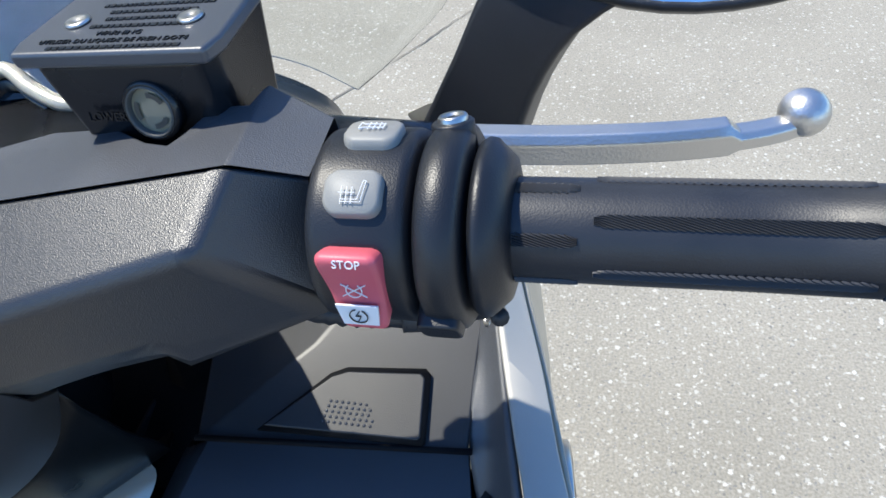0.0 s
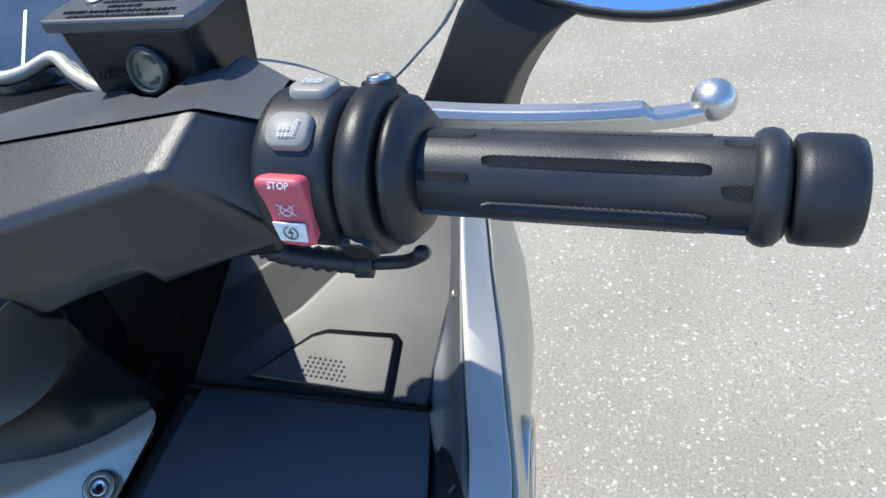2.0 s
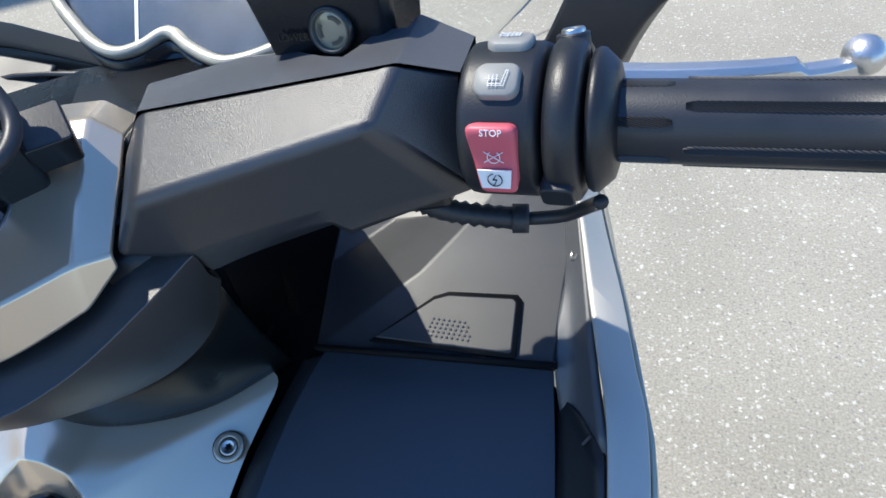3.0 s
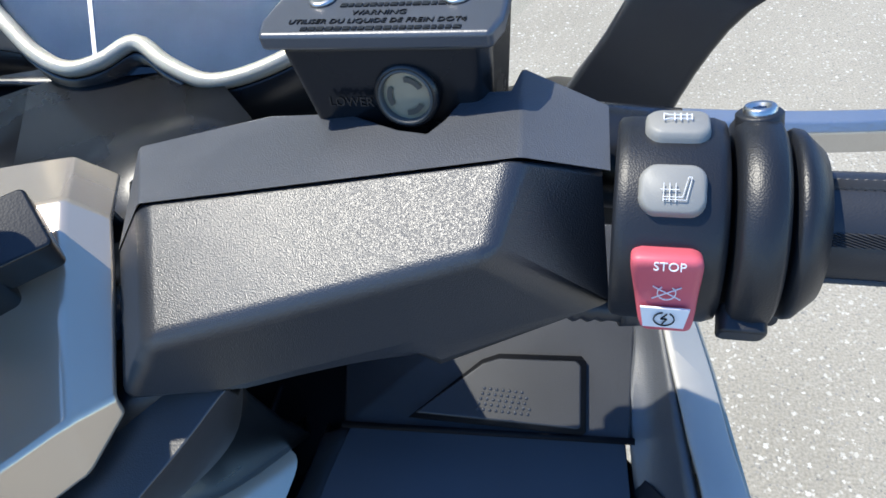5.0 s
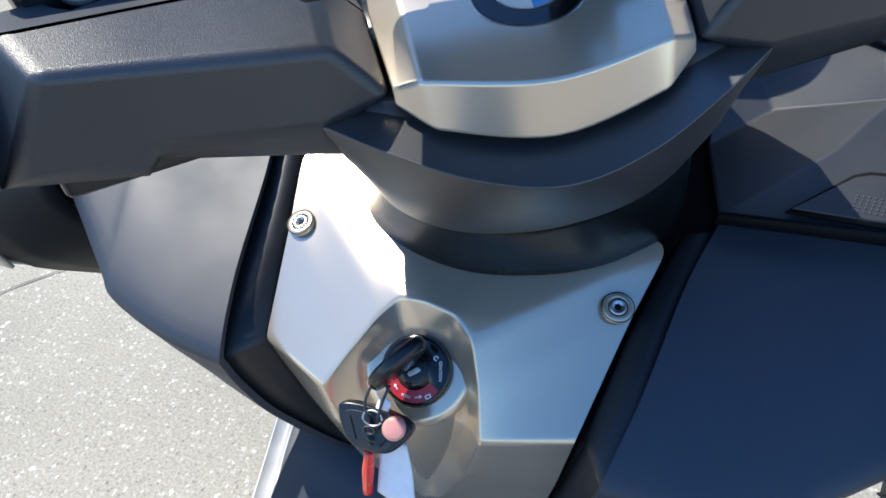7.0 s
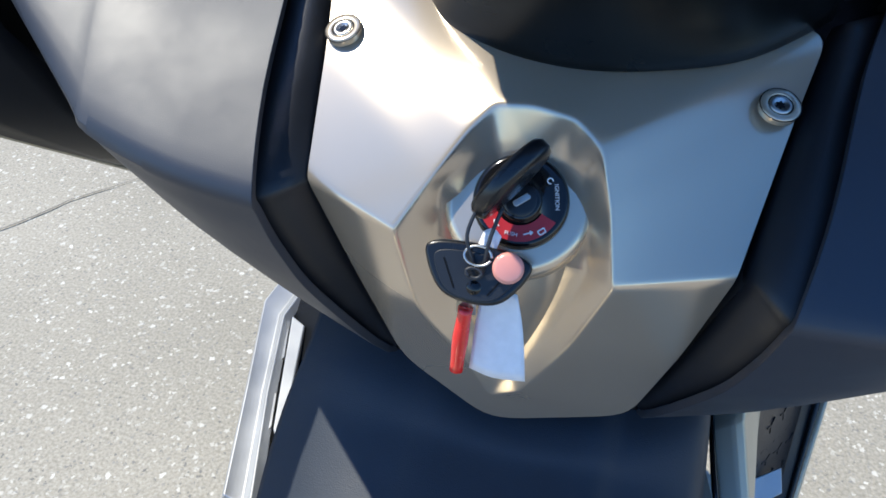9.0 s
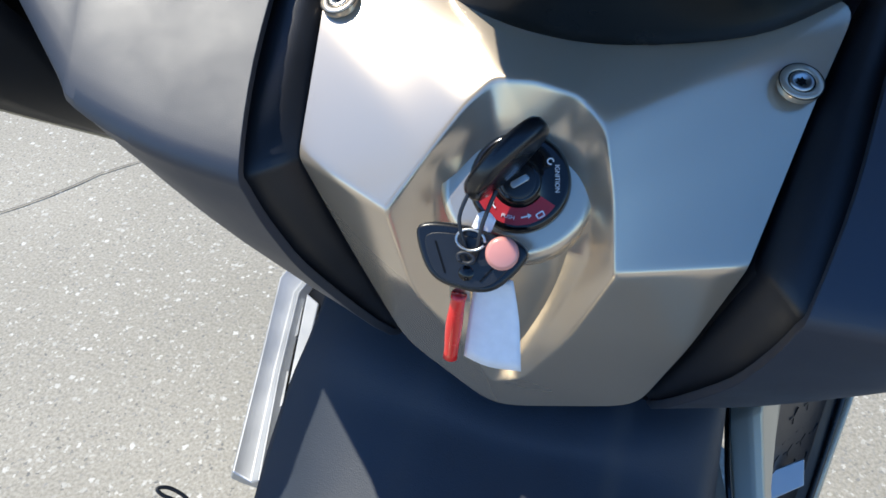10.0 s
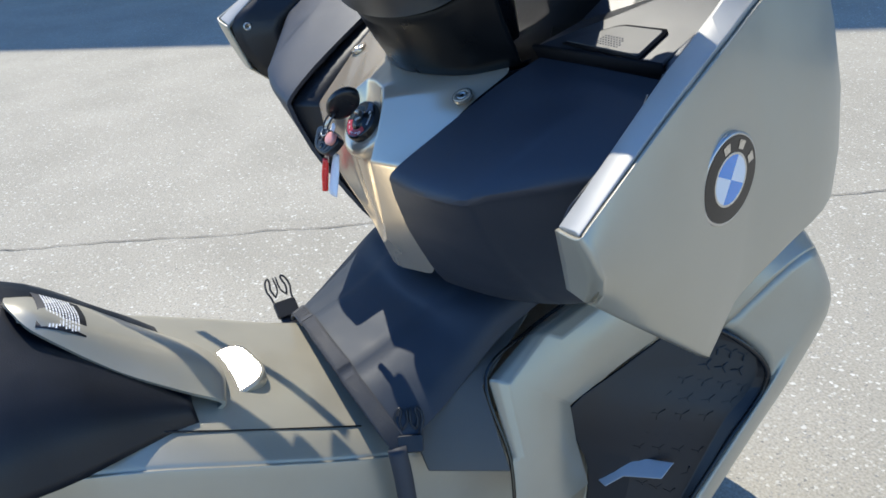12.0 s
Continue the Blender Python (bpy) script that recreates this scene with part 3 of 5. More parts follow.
def brake_lever():
    line = [(0.252, 0.040, -0.004), (0.268, 0.036, -0.008), (0.300, 0.024, -0.013), (0.330, 0.012, -0.0155), (0.352, 0.004, -0.0165), (0.370, 0.000, -0.0175), (0.382, 0.000, -0.0185)]
    pts = catmull(line, 5)
    bm, rings = bmesh.new(), []
    for i, p in enumerate(pts):
        u = i / (len(pts) - 1)
        d = (pts[min(i + 1, len(pts) - 1)] - pts[max(i - 1, 0)]).normalized()
        up = Vector((0, 0, 1))
        side = d.cross(up).normalized()
        up = side.cross(d)
        h = 0.0062 if u < 0.72 else 0.0034
        w = 0.0060 - 0.0015 * u
        prof = [(-w, -h), (w, -h), (w * 1.05, h * 0.45), (w * 0.6, h), (-w * 0.6, h), (-w * 1.05, h * 0.45)]
        rings.append([bm.verts.new(p + side * x + up * (z - (0.0 if u < 0.72 else 0.001))) for x, z in prof])
    for a, b in zip(rings, rings[1:]):
        for k in range(6):
            bm.faces.new((a[k], a[(k + 1) % 6], b[(k + 1) % 6], b[k]))
    bm.faces.new(rings[0][::-1])
    bm.faces.new(rings[-1])
    lever = part("brake_lever", moved(bm, BAR), STEEL, scooter, "cast aluminium brake lever with a ball end", bevel=0.0008, angle=30)
    ball = bmesh.new()
    bmesh.ops.create_uvsphere(ball, u_segments=24, v_segments=16, radius=0.0092)
    bmesh.ops.scale(ball, vec=(1.0, 1.0, 0.95), verts=ball.verts)
    part("lever_ball", moved(ball, BAR @ Matrix.Translation((0.386, 0.001, -0.0170))), STEEL, lever)
    part("lever_perch", prism(rounded(0.046, 0.026, 0.008), 0.02, BAR @ pose(0.249, 0.022, -0.004, 0, 0, -29)), PLASTIC, scooter, bevel=0.002)
    part("pivot_bolt", lathe([(0, 0), (0.0075, 0), (0.0075, 0.002), (0.006, 0.0045), (0.002, 0.0055), (0, 0.0056)], BAR @ Matrix.Translation((0.238, 0.030, 0.0035)), 24), STEEL, scooter, "domed chrome pivot bolt")


brake_lever()


def reservoir(side):
    """Brake fluid reservoir of one arm, with screwed lid and sight glass."""
    W, Dp = 0.066, 0.046
    m = BAR @ (axes((0.139, 0.050, 0.065), (0, 0, 1), (0.83, -0.50, 0)) if side > 0 else axes((-0.1955, 0.016, 0.065), (0, 0, 1), (0.83, 0.50, 0)))
    glass_x, word_x = (0.0395, 0.0215) if side > 0 else (0.0265, 0.0445)
    body = [(0.004, -0.001), (W - 0.004, -0.001), (W - 0.001, 0.006), (W - 0.001, Dp - 0.008), (W - 0.01, Dp), (0.01, Dp), (0.001, Dp - 0.008), (0.001, 0.006)]
    bm = bmesh.new()
    top = [bm.verts.new(m @ Vector((x, y + 0.003, -0.005))) for x, y in body]
    low = [bm.verts.new(m @ Vector((W / 2 + (x - W / 2) * 0.86, y * 0.8 + 0.006, -0.045))) for x, y in body]
    bm.faces.new(top)
    bm.faces.new(low[::-1])
    for i in range(len(top)):
        bm.faces.new((top[i], low[i], low[(i + 1) % len(top)], top[(i + 1) % len(top)]))
    res = part("brake_fluid_reservoir", bm, SMOOTH, scooter, "black brake fluid reservoir", bevel=0.002, angle=20)
    part("master_cylinder", moved(mirrored(tube([(0.140, 0.058, 0.004), (0.19, 0.044, 0.008), (0.250, 0.012, 0.002)], 0.017, 4, 20), side), BAR), SMOOTH, scooter)
    lid_out = [(-0.001, 0.0), (W + 0.001, 0.0), (W + 0.003, 0.008), (W + 0.001, Dp - 0.008), (W - 0.01, Dp + 0.002), (0.01, Dp + 0.002), (-0.001, Dp - 0.008), (-0.003, 0.008)]
    lid = part("reservoir_lid", prism(lid_out, 0.0055, m), LIDBLACK, res, "black lid with raised warning print", bevel=0.0016, angle=20)
    for x, y in ((0.013, 0.018), (W - 0.012, 0.018)):
        part("screw", lathe([(0, 0.0002), (0.0042, 0.0002), (0.004, 0.001), (0.0026, 0.0013), (0.0012, 0.0006), (0, 0.0005)], m @ Matrix.Translation((x, y, 0)), 20), SCREW, lid, "cross-head screw")
    rows = (("WARNING", 0.0034, 0.0245), ("UTILISER DU LIQUIDE DE FREIN DOT4", 0.0031, 0.0062))
    for text, size, y in rows:
        word("raised_print", text, size, m @ Matrix.Translation((W / 2, y if text != "WARNING" else 0.0105, 0.0001)), SMOOTH, lid, 0.0003)
    random.seed(5)
    lines = []
    for y, x0, x1 in ((0.0025, 0.012, 0.058), (0.0148, 0.02, 0.054), (0.0192, 0.023, 0.052), (0.0236, 0.022, 0.053), (0.0280, 0.017, 0.056)):
        x, strokes = x0, []
        while x < x1:
            w = random.uniform(0.0012, 0.0022)
            strokes.append(bar(m @ Vector((x, y, 0)), m @ Vector((x + w, y, 0)), 0.0017, m.to_3x3() @ Vector((0, 0, 1)), 0.0004, 0.0004))
            x += w + 0.0006
        lines += strokes
    tagged(part("raised_print", join(*lines), SMOOTH, lid, smooth=False), "raised print too small to read", kind="stuff")
    sm = m @ axes((glass_x, 0.0015, -0.021), (0, -0.97, 0.22), (1, 0, 0))
    word("raised_print", "LOWER", 0.0042, m @ axes((word_x, 0.0012, -0.0235), (0, -0.97, 0.22), (1, 0, 0)), SMOOTH, res, 0.0004)
    glass = part("sight_glass", lathe([(0, -0.002), (0.0098, -0.002), (0.0098, 0.0012), (0.0088, 0.0022), (0.0080, 0.0018), (0.0076, 0.0006)], sm, 40), SMOOTH, res, "round sight glass")
    part("sight_rim", lathe([(0.0083, 0.0020), (0.0079, 0.0026), (0.0074, 0.0020), (0.0072, 0.0004)], sm, 40), GREYP, glass)
    part("sight_window", lathe([(0.0074, 0.0003), (0.005, 0.0006), (0, 0.0007)], sm, 32), SIGHT, glass)
    for k in range(3):
        part("float_mark", lathe([(0.0042, 0.0012), (0.0058, 0.0012)], sm, 10, 64, 28 + 120 * k), INKY, glass)


LIDBLACK = material("moulded_black_lid", (0.045, 0.052, 0.064), 0.38, spec=1.0, grain=0.15, grain_size=0.0005, vary=0.1)
SIGHT = material("sight_glass_fluid", (0.24, 0.21, 0.14), 0.2, coat=1.0, vary=0.1, vary_size=0.01)
INKY = material("dark_print", (0.06, 0.055, 0.045), 0.4)
for s in (1, -1):
    reservoir(s)


# ---------------------------------------------------------------- body of the scooter
def knee_panel():
    loop = [  # outer edge, rim of the recess, floor of the recess, from the top round by the near side
        ((0.000, 0.300, 0.966), (-0.002, 0.2085, 0.9385), (-0.003, 0.203, 0.917)),
        ((0.060, 0.297, 0.963), (0.018, 0.2055, 0.936), (0.014, 0.202, 0.914)),
        ((0.1265, 0.289, 0.955), (0.032, 0.197, 0.927), (0.025, 0.197, 0.906)),
        ((0.114, 0.243, 0.928), (0.040, 0.184, 0.904), (0.032, 0.188, 0.890)),
        ((0.099, 0.183, 0.8795), (0.0465, 0.167, 0.8745), (0.031, 0.184, 0.868)),
        ((0.088, 0.194, 0.815), (0.032, 0.178, 0.822), (0.0195, 0.189, 0.8236)),
        ((0.072, 0.2136, 0.7365), (0.008, 0.191, 0.764), (0.003, 0.1935, 0.775)),
        ((-0.010, 0.2045, 0.7165), (-0.010, 0.195, 0.7505), (-0.006, 0.1945, 0.765)),
        ((-0.070, 0.215, 0.746), (-0.022, 0.189, 0.780), (-0.014, 0.193, 0.785)),
        ((-0.088, 0.194, 0.8286), (-0.046, 0.170, 0.835), (-0.030, 0.188, 0.830)),
        ((-0.106, 0.183, 0.8955), (-0.0565, 0.166, 0.8865), (-0.038, 0.185, 0.872)),
        ((-0.114, 0.243, 0.9457), (-0.044, 0.182, 0.906), (-0.0385, 0.187, 0.901)),
        ((-0.126, 0.291, 0.9735), (-0.030, 0.199, 0.926), (-0.026, 0.198, 0.911)),
        ((-0.060, 0.297, 0.972), (-0.020, 0.209, 0.9365), (-0.016, 0.203, 0.917)),
    ]
    fine = []
    for k in range(len(loop)):
        # close steps at the two bends half way down keep these bends crisp
        for step in {3: (0.0, 0.33, 0.67, 0.9), 4: (0.0, 0.1, 0.4, 0.7), 9: (0.0, 0.33, 0.67, 0.9), 10: (0.0, 0.1, 0.4, 0.7)}.get(k, (0.0, 0.33, 0.67)):
            fine.append(tuple(Vector(p).lerp(Vector(q), step) for p, q in zip(loop[k], loop[(k + 1) % len(loop)])))
    loop = fine
    n = len(loop)
    bm = bmesh.new()
    rings = []
    for u in (0.0, 0.03, 0.33, 0.66, 0.95, 1.0):
        rings.append([bm.verts.new(Vector(o).lerp(Vector(r), u)) for k, (o, r, f) in enumerate(loop)])
    for u in (0.10, 0.85, 1.0):
        rings.append([bm.verts.new(Vector(r).lerp(Vector(f), u)) for o, r, f in loop])
    for a, b in zip(rings, rings[1:]):
        for k in range(n):
            bm.faces.new((a[k], a[(k + 1) % n], b[(k + 1) % n], b[k]))
    bm.faces.new(rings[-1])
    panel = part("knee_panel", bm, TITAN, scooter, "satin titanium silver knee panel with a recess for the lock")
    mod = panel.modifiers.new("smooth", "SUBSURF")
    mod.levels = mod.render_levels = 2
    # unseen black filler added behind the panel to stop light leaking through
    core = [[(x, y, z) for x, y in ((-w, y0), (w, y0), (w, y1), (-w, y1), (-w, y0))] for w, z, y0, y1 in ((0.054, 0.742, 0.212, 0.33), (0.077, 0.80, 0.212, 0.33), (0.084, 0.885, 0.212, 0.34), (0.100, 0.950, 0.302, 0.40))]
    part("panel_light_stop", sheet(core), GAP, scooter, thick=0.004)
    for s in (1, -1):
        screw(axes((s * 0.106, 0.243, 0.9365 if s > 0 else 0.9475), (s * 0.12, -0.40, 0.90), (1, 0, 0)), scooter, 0.0052, 0.0098)
    lock = axes((-0.001, 0.188, 0.899), (0.02, -0.74, 0.67), (1, 0, 0))
    part("lock_boss", lathe([(0.0365, -0.016), (0.0352, -0.007), (0.0338, -0.0042), (0.030, -0.0034), (0.020, -0.003)], lock @ Matrix.Translation((-0.002, 0, 0)), 64), TITAN, scooter)
    skirt = [[(c + w * u, y + d * u * u, z) for u in (-1, -0.6, 0, 0.6, 1)] for c, w, y, d, z in
             ((-0.003, 0.0335, 0.174, 0.015, 0.880), (-0.003, 0.0270, 0.178, 0.011, 0.850), (-0.005, 0.0175, 0.1845, 0.007, 0.812), (-0.006, 0.0060, 0.193, 0.002, 0.777))]
    part("boss_skirt", loft(skirt, 5, 2), TITAN, scooter, bevel=0.001)
    ig = part("ignition_lock", lathe([(0.0222, -0.006), (0.0222, 0.003), (0.0212, 0.0048), (0.0195, 0.0052), (0.0100, 0.0050), (0.0098, 0.0064), (0.0085, 0.0072), (0, 0.0072)], lock, 48), INK, scooter, "black ignition lock with red and white print")
    part("red_sector", lathe([(0.0115, 0.0054), (0.0190, 0.0055)], lock, 24, 140, 197), RED2, ig)
    barrel = part("lock_barrel", lathe([(0, 0.0074), (0.0062, 0.0076), (0.0086, 0.0070), (0.0092, 0.0058)], lock, 28), SMOOTH, ig)
    part("key_slot", prism(rounded(0.0085, 0.0030, 0.0012), 0.0012, lock @ pose(0.0008, 0, 0.0084, 0, 0, 40)), SCREW, barrel, bevel=0.0003)
    word("ignition_lettering", "IGNITION", 0.0027, lock @ pose(0.0160, 0.0040, 0.0056, 0, 0, -78), WHITE, ig)
    word("push_lettering", "PUSH", 0.0025, lock @ pose(-0.0015, -0.0158, 0.0058, 0, 0, -3), WHITE, ig)
    icon([(-7.5, -13.2, -10.2, -10.6), (-10.2, -10.6, -9.7, -12.2), (-10.2, -10.6, -8.6, -10.9), (4.2, -15.2, 8.2, -13.4), (8.2, -13.4, 7.2, -14.8), (8.2, -13.4, 6.6, -13.2),
          (10.2, -12.8, 12.6, -10.6), (12.6, -10.6, 13.9, -12.2), (13.9, -12.2, 11.6, -14.2), (11.6, -14.2, 10.2, -12.8), (-12.5, -8, -14.5, -7), (-13, -6.4, -14.2, -8.6)] + ring_strokes(1.3, 8, 60, 0, 11.8, 10.8), lock @ Matrix.Translation((0, 0, 0.0056)), 0.0006, ig)


RED2 = material("red_print", (0.42, 0.02, 0.025), 0.35)
knee_panel()


def body_side(side):
    """Lid, gap liner, tray and shield of one side."""
    # lid of the side compartment
    rows = [
        [(0.152, 0.306, 0.964), (0.20, 0.308, 0.966), (0.235, 0.309, 0.9665), (0.25, 0.310, 0.967), (0.290, 0.311, 0.967)],
        [(0.140, 0.262, 0.945), (0.19, 0.270, 0.948), (0.235, 0.274, 0.9485), (0.25, 0.275, 0.9485), (0.296, 0.277, 0.946)],
        [(0.130, 0.200, 0.913), (0.18, 0.208, 0.915), (0.222, 0.216, 0.918), (0.24, 0.225, 0.920), (0.299, 0.256, 0.931)],
        [(0.120, 0.160, 0.889), (0.165, 0.163, 0.889), (0.210, 0.1735, 0.891), (0.226, 0.185, 0.8965), (0.302, 0.243, 0.920)],
        [(0.117, 0.157, 0.878), (0.163, 0.161, 0.878), (0.2095, 0.1745, 0.882), (0.226, 0.1875, 0.8885), (0.302, 0.247, 0.911)],
        [(0.112, 0.165, 0.848), (0.157, 0.174, 0.848), (0.203, 0.190, 0.850), (0.219, 0.204, 0.851), (0.301, 0.272, 0.868)],
        [(0.103, 0.180, 0.810), (0.150, 0.192, 0.810), (0.197, 0.212, 0.812), (0.214, 0.228, 0.813), (0.301, 0.292, 0.825)],
        [(0.080, 0.222, 0.735), (0.140, 0.240, 0.740), (0.190, 0.262, 0.748), (0.21, 0.279, 0.752), (0.300, 0.335, 0.765)],
        [(0.080, 0.26, 0.715), (0.140, 0.275, 0.718), (0.190, 0.300, 0.728), (0.21, 0.316, 0.733), (0.296, 0.365, 0.745)],
    ]
    lid = part("compartment_lid", far(loft(rows, 4, 4), side), SATIN, scooter, "dark satin lid of the storage compartment", thick=0.005, bevel=0.002)
    inner = [(0.136, 0.300, 0.955), (0.121, 0.249, 0.928), (0.113, 0.215, 0.904), (0.107, 0.190, 0.882), (0.105, 0.191, 0.872), (0.100, 0.195, 0.845), (0.094, 0.200, 0.815), (0.077, 0.226, 0.738), (0.077, 0.262, 0.720)]
    wall_rows = [[(a[0] - 0.004, a[1] + 0.02, a[2] - 0.012), a, Vector(r[0]) + Vector((0.0035, 0.003, -0.004))] for a, r in zip(inner, rows)]
    part("lid_side_wall", far(loft(wall_rows, 4, 1), side), PLASTIC, scooter, thick=0.002)
    dots = []
    for r in range(8):
        for c in range(10 if 0 < r < 7 else 7):
            u, v = c - 4.5 + 0.5 * (r % 2) + 0.25 * r, r - 3.5
            x, z = 0.242 + 0.0056 * u - 0.0016 * v, 0.862 + 0.0010 * u - 0.0050 * v
            y = 0.2160 + 0.80 * (x - 0.242) - 0.42 * (z - 0.862)
            dots.append(lathe([(0, 0.0006), (0.0006, 0.0004), (0.0009, -0.002)], axes((side * x, y, z + LEAN_RISE * x * (side < 0)), (side * 0.60, -0.75, -0.32), (1, 0, 0)), 6))
    if side > 0:
        part("grip_dots", join(*dots), SATIN, lid)
    # dark liner added behind the gap between panel and lid, shuts out light
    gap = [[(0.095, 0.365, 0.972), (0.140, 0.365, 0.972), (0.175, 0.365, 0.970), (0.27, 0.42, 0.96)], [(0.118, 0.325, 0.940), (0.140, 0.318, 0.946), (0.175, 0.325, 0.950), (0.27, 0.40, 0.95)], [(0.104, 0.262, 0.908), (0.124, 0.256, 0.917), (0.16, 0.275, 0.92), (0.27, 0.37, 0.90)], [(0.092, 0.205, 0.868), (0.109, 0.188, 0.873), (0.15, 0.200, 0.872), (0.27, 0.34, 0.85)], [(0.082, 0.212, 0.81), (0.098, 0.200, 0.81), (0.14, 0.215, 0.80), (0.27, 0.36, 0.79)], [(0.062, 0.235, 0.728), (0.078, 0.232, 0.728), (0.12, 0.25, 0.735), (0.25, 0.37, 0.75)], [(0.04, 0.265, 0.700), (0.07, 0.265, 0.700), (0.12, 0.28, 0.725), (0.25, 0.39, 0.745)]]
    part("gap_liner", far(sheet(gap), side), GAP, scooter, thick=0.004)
    # tray above the lid
    tray = [(0.150, 0.294, 0.9775), (0.291, 0.300, 0.984), (0.291, 0.345, 1.003), (0.292, 0.400, 1.024), (0.27, 0.47, 1.045), (0.13, 0.47, 1.045), (0.135, 0.36, 0.985), (0.205, 0.342, 1.004), (0.232, 0.386, 1.020), (0.170, 0.395, 0.998)]
    bm = solid(tray, ((0, 1, 2, 7), (0, 7, 6), (7, 2, 3, 8), (6, 7, 8, 9), (8, 3, 4), (9, 8, 4, 5), (6, 9, 5)))
    part("side_tray", far(bm, side), TRAY, scooter, "black plastic tray above the compartment", thick=0.004, bevel=0.004, segments=3, angle=8)
    lat = axes((side * 0.229, 0.316, 0.9917 + 0.0298 * (side < 0)), (0, -0.38, 0.925), (1, 0, 0))
    out = [(-0.0425, -0.0160), (0.0370, -0.0145), (0.0385, -0.0130), (0.0365, 0.0165), (0.0340, 0.0188), (-0.004, 0.0160), (-0.012, 0.0125)]
    if side < 0:
        out = [(-x, y) for x, y in out[::-1]]
    latch = part("latch_flap", prism(out, 0.003, lat @ Matrix.Translation((0, 0, 0.0022))), TRAY, scooter, "flush latch flap with raised dots", bevel=0.0012)
    part("latch_gap", prism([(x * 1.065, y * 1.15) for x, y in out], 0.002, lat @ Matrix.Translation((0, 0, 0.0012))), GAP, scooter)
    dots = [lathe([(0, 0.0006), (0.0007, 0.0004), (0.0009, 0)], lat @ Matrix.Translation((side * (-0.012 + 0.0031 * c + 0.0006 * r), -0.0105 + 0.0026 * r, 0.0022)), 6) for r in range(5) for c in range(9 - r // 2)]
    part("latch_dots", join(*dots), SATIN, latch)
    if side < 0:
        # black mirror bracket with a round bolt over the tray
        plate = axes((-0.276, 0.378, 1.0600), (0.1, -0.36, 0.93), (1, 0, 0))
        bracket = part("mirror_bracket", prism([(-0.030, -0.030), (0.000, -0.042), (0.046, -0.034), (0.052, 0.010), (0.040, 0.050), (-0.024, 0.048)], 0.010, plate), GAP, scooter, "black mirror bracket with a round bolt", bevel=0.003)
        part("bolt", lathe([(0.0078, -0.002), (0.0078, 0.002), (0.0066, 0.0036), (0.003, 0.0040), (0, 0.0040)], plate @ Matrix.Translation((-0.001, -0.012, 0.001)), 24), GREYP, bracket, "dull round bolt head")
    part("lid_gap", far(sheet([[(0.148, 0.304, 0.962), (0.292, 0.309, 0.970)], [(0.150, 0.292, 0.979), (0.293, 0.299, 0.985)]]), side), GAP, scooter, thick=0.003)
    # inner wall that rises to the shield's rim
    wall = [[(0.300, 0.283, 0.942), (0.308, 0.276, 0.954), (0.3235, 0.255, 0.977)], [(0.290, 0.310, 0.985), (0.300, 0.312, 0.988), (0.3115, 0.30, 0.998)], [(0.289, 0.36, 1.008), (0.294, 0.357, 1.014), (0.299, 0.352, 1.021)], [(0.276, 0.42, 1.03), (0.280, 0.42, 1.038), (0.2825, 0.42, 1.043)], [(0.24, 0.52, 1.03), (0.245, 0.52, 1.04), (0.249, 0.52, 1.045)]]
    part("inner_wall", far(loft(wall, 4, 3), side), TOPSHELL, scooter, thick=0.003)
    infill = [[(0.291, 0.308, 0.958), (0.309, 0.283, 0.968), (0.3245, 0.255, 0.975)], [(0.300, 0.262, 0.938), (0.317, 0.236, 0.940), (0.331, 0.205, 0.940)], [(0.304, 0.226, 0.905), (0.319, 0.200, 0.909), (0.333, 0.170, 0.912)], [(0.303, 0.248, 0.86), (0.315, 0.216, 0.860), (0.325, 0.186, 0.858)], [(0.303, 0.270, 0.81), (0.315, 0.250, 0.812), (0.327, 0.228, 0.814)], [(0.302, 0.315, 0.75), (0.312, 0.305, 0.752), (0.320, 0.296, 0.757)]]
    part("shield_infill", far(loft(infill, 3, 2), side), PLASTIC, scooter, thick=0.002)
    screw(axes((side * 0.2945, 0.360, 1.0155 + 0.038 * (side < 0)), (-side * 0.75, -0.2, 0.6), (0, 1, 0)), scooter, 0.0042)
    screw(axes((-0.3215, 0.187, 0.953) if side < 0 else (0.3245, 0.200, 0.925), (-side, -0.15, 0.1), (0, 1, 0)), scooter, 0.0052)
    # shield: a domed outer skin with a thick bright rim
    up = [(0.334, 0.1655, 0.9135), (0.3535, 0.162, 0.917), (0.3538, 0.168, 0.9215), (0.348, 0.205, 0.945), (0.340, 0.265, 0.983), (0.320, 0.335, 1.008), (0.307, 0.375, 1.020), (0.288, 0.44, 1.034), (0.262, 0.52, 1.025), (0.20, 0.62, 0.955), (0.12, 0.70, 0.90)]
    dn = [(0.324, 0.1835, 0.8540), (0.3425, 0.183, 0.853), (0.3428, 0.189, 0.8485), (0.336, 0.242, 0.802), (0.327, 0.296, 0.755), (0.3175, 0.349, 0.7085), (0.316, 0.378, 0.755), (0.313, 0.450, 0.785), (0.295, 0.54, 0.80), (0.22, 0.64, 0.80), (0.12, 0.72, 0.78)]
    crest = [(0.334, 0.1655, 0.9137), (0.331, 0.205, 0.944), (0.3228, 0.265, 0.9858), (0.3135, 0.300, 1.0005), (0.304, 0.335, 1.0156), (0.294, 0.375, 1.034), (0.278, 0.44, 1.050), (0.250, 0.52, 1.045), (0.19, 0.62, 0.97)]
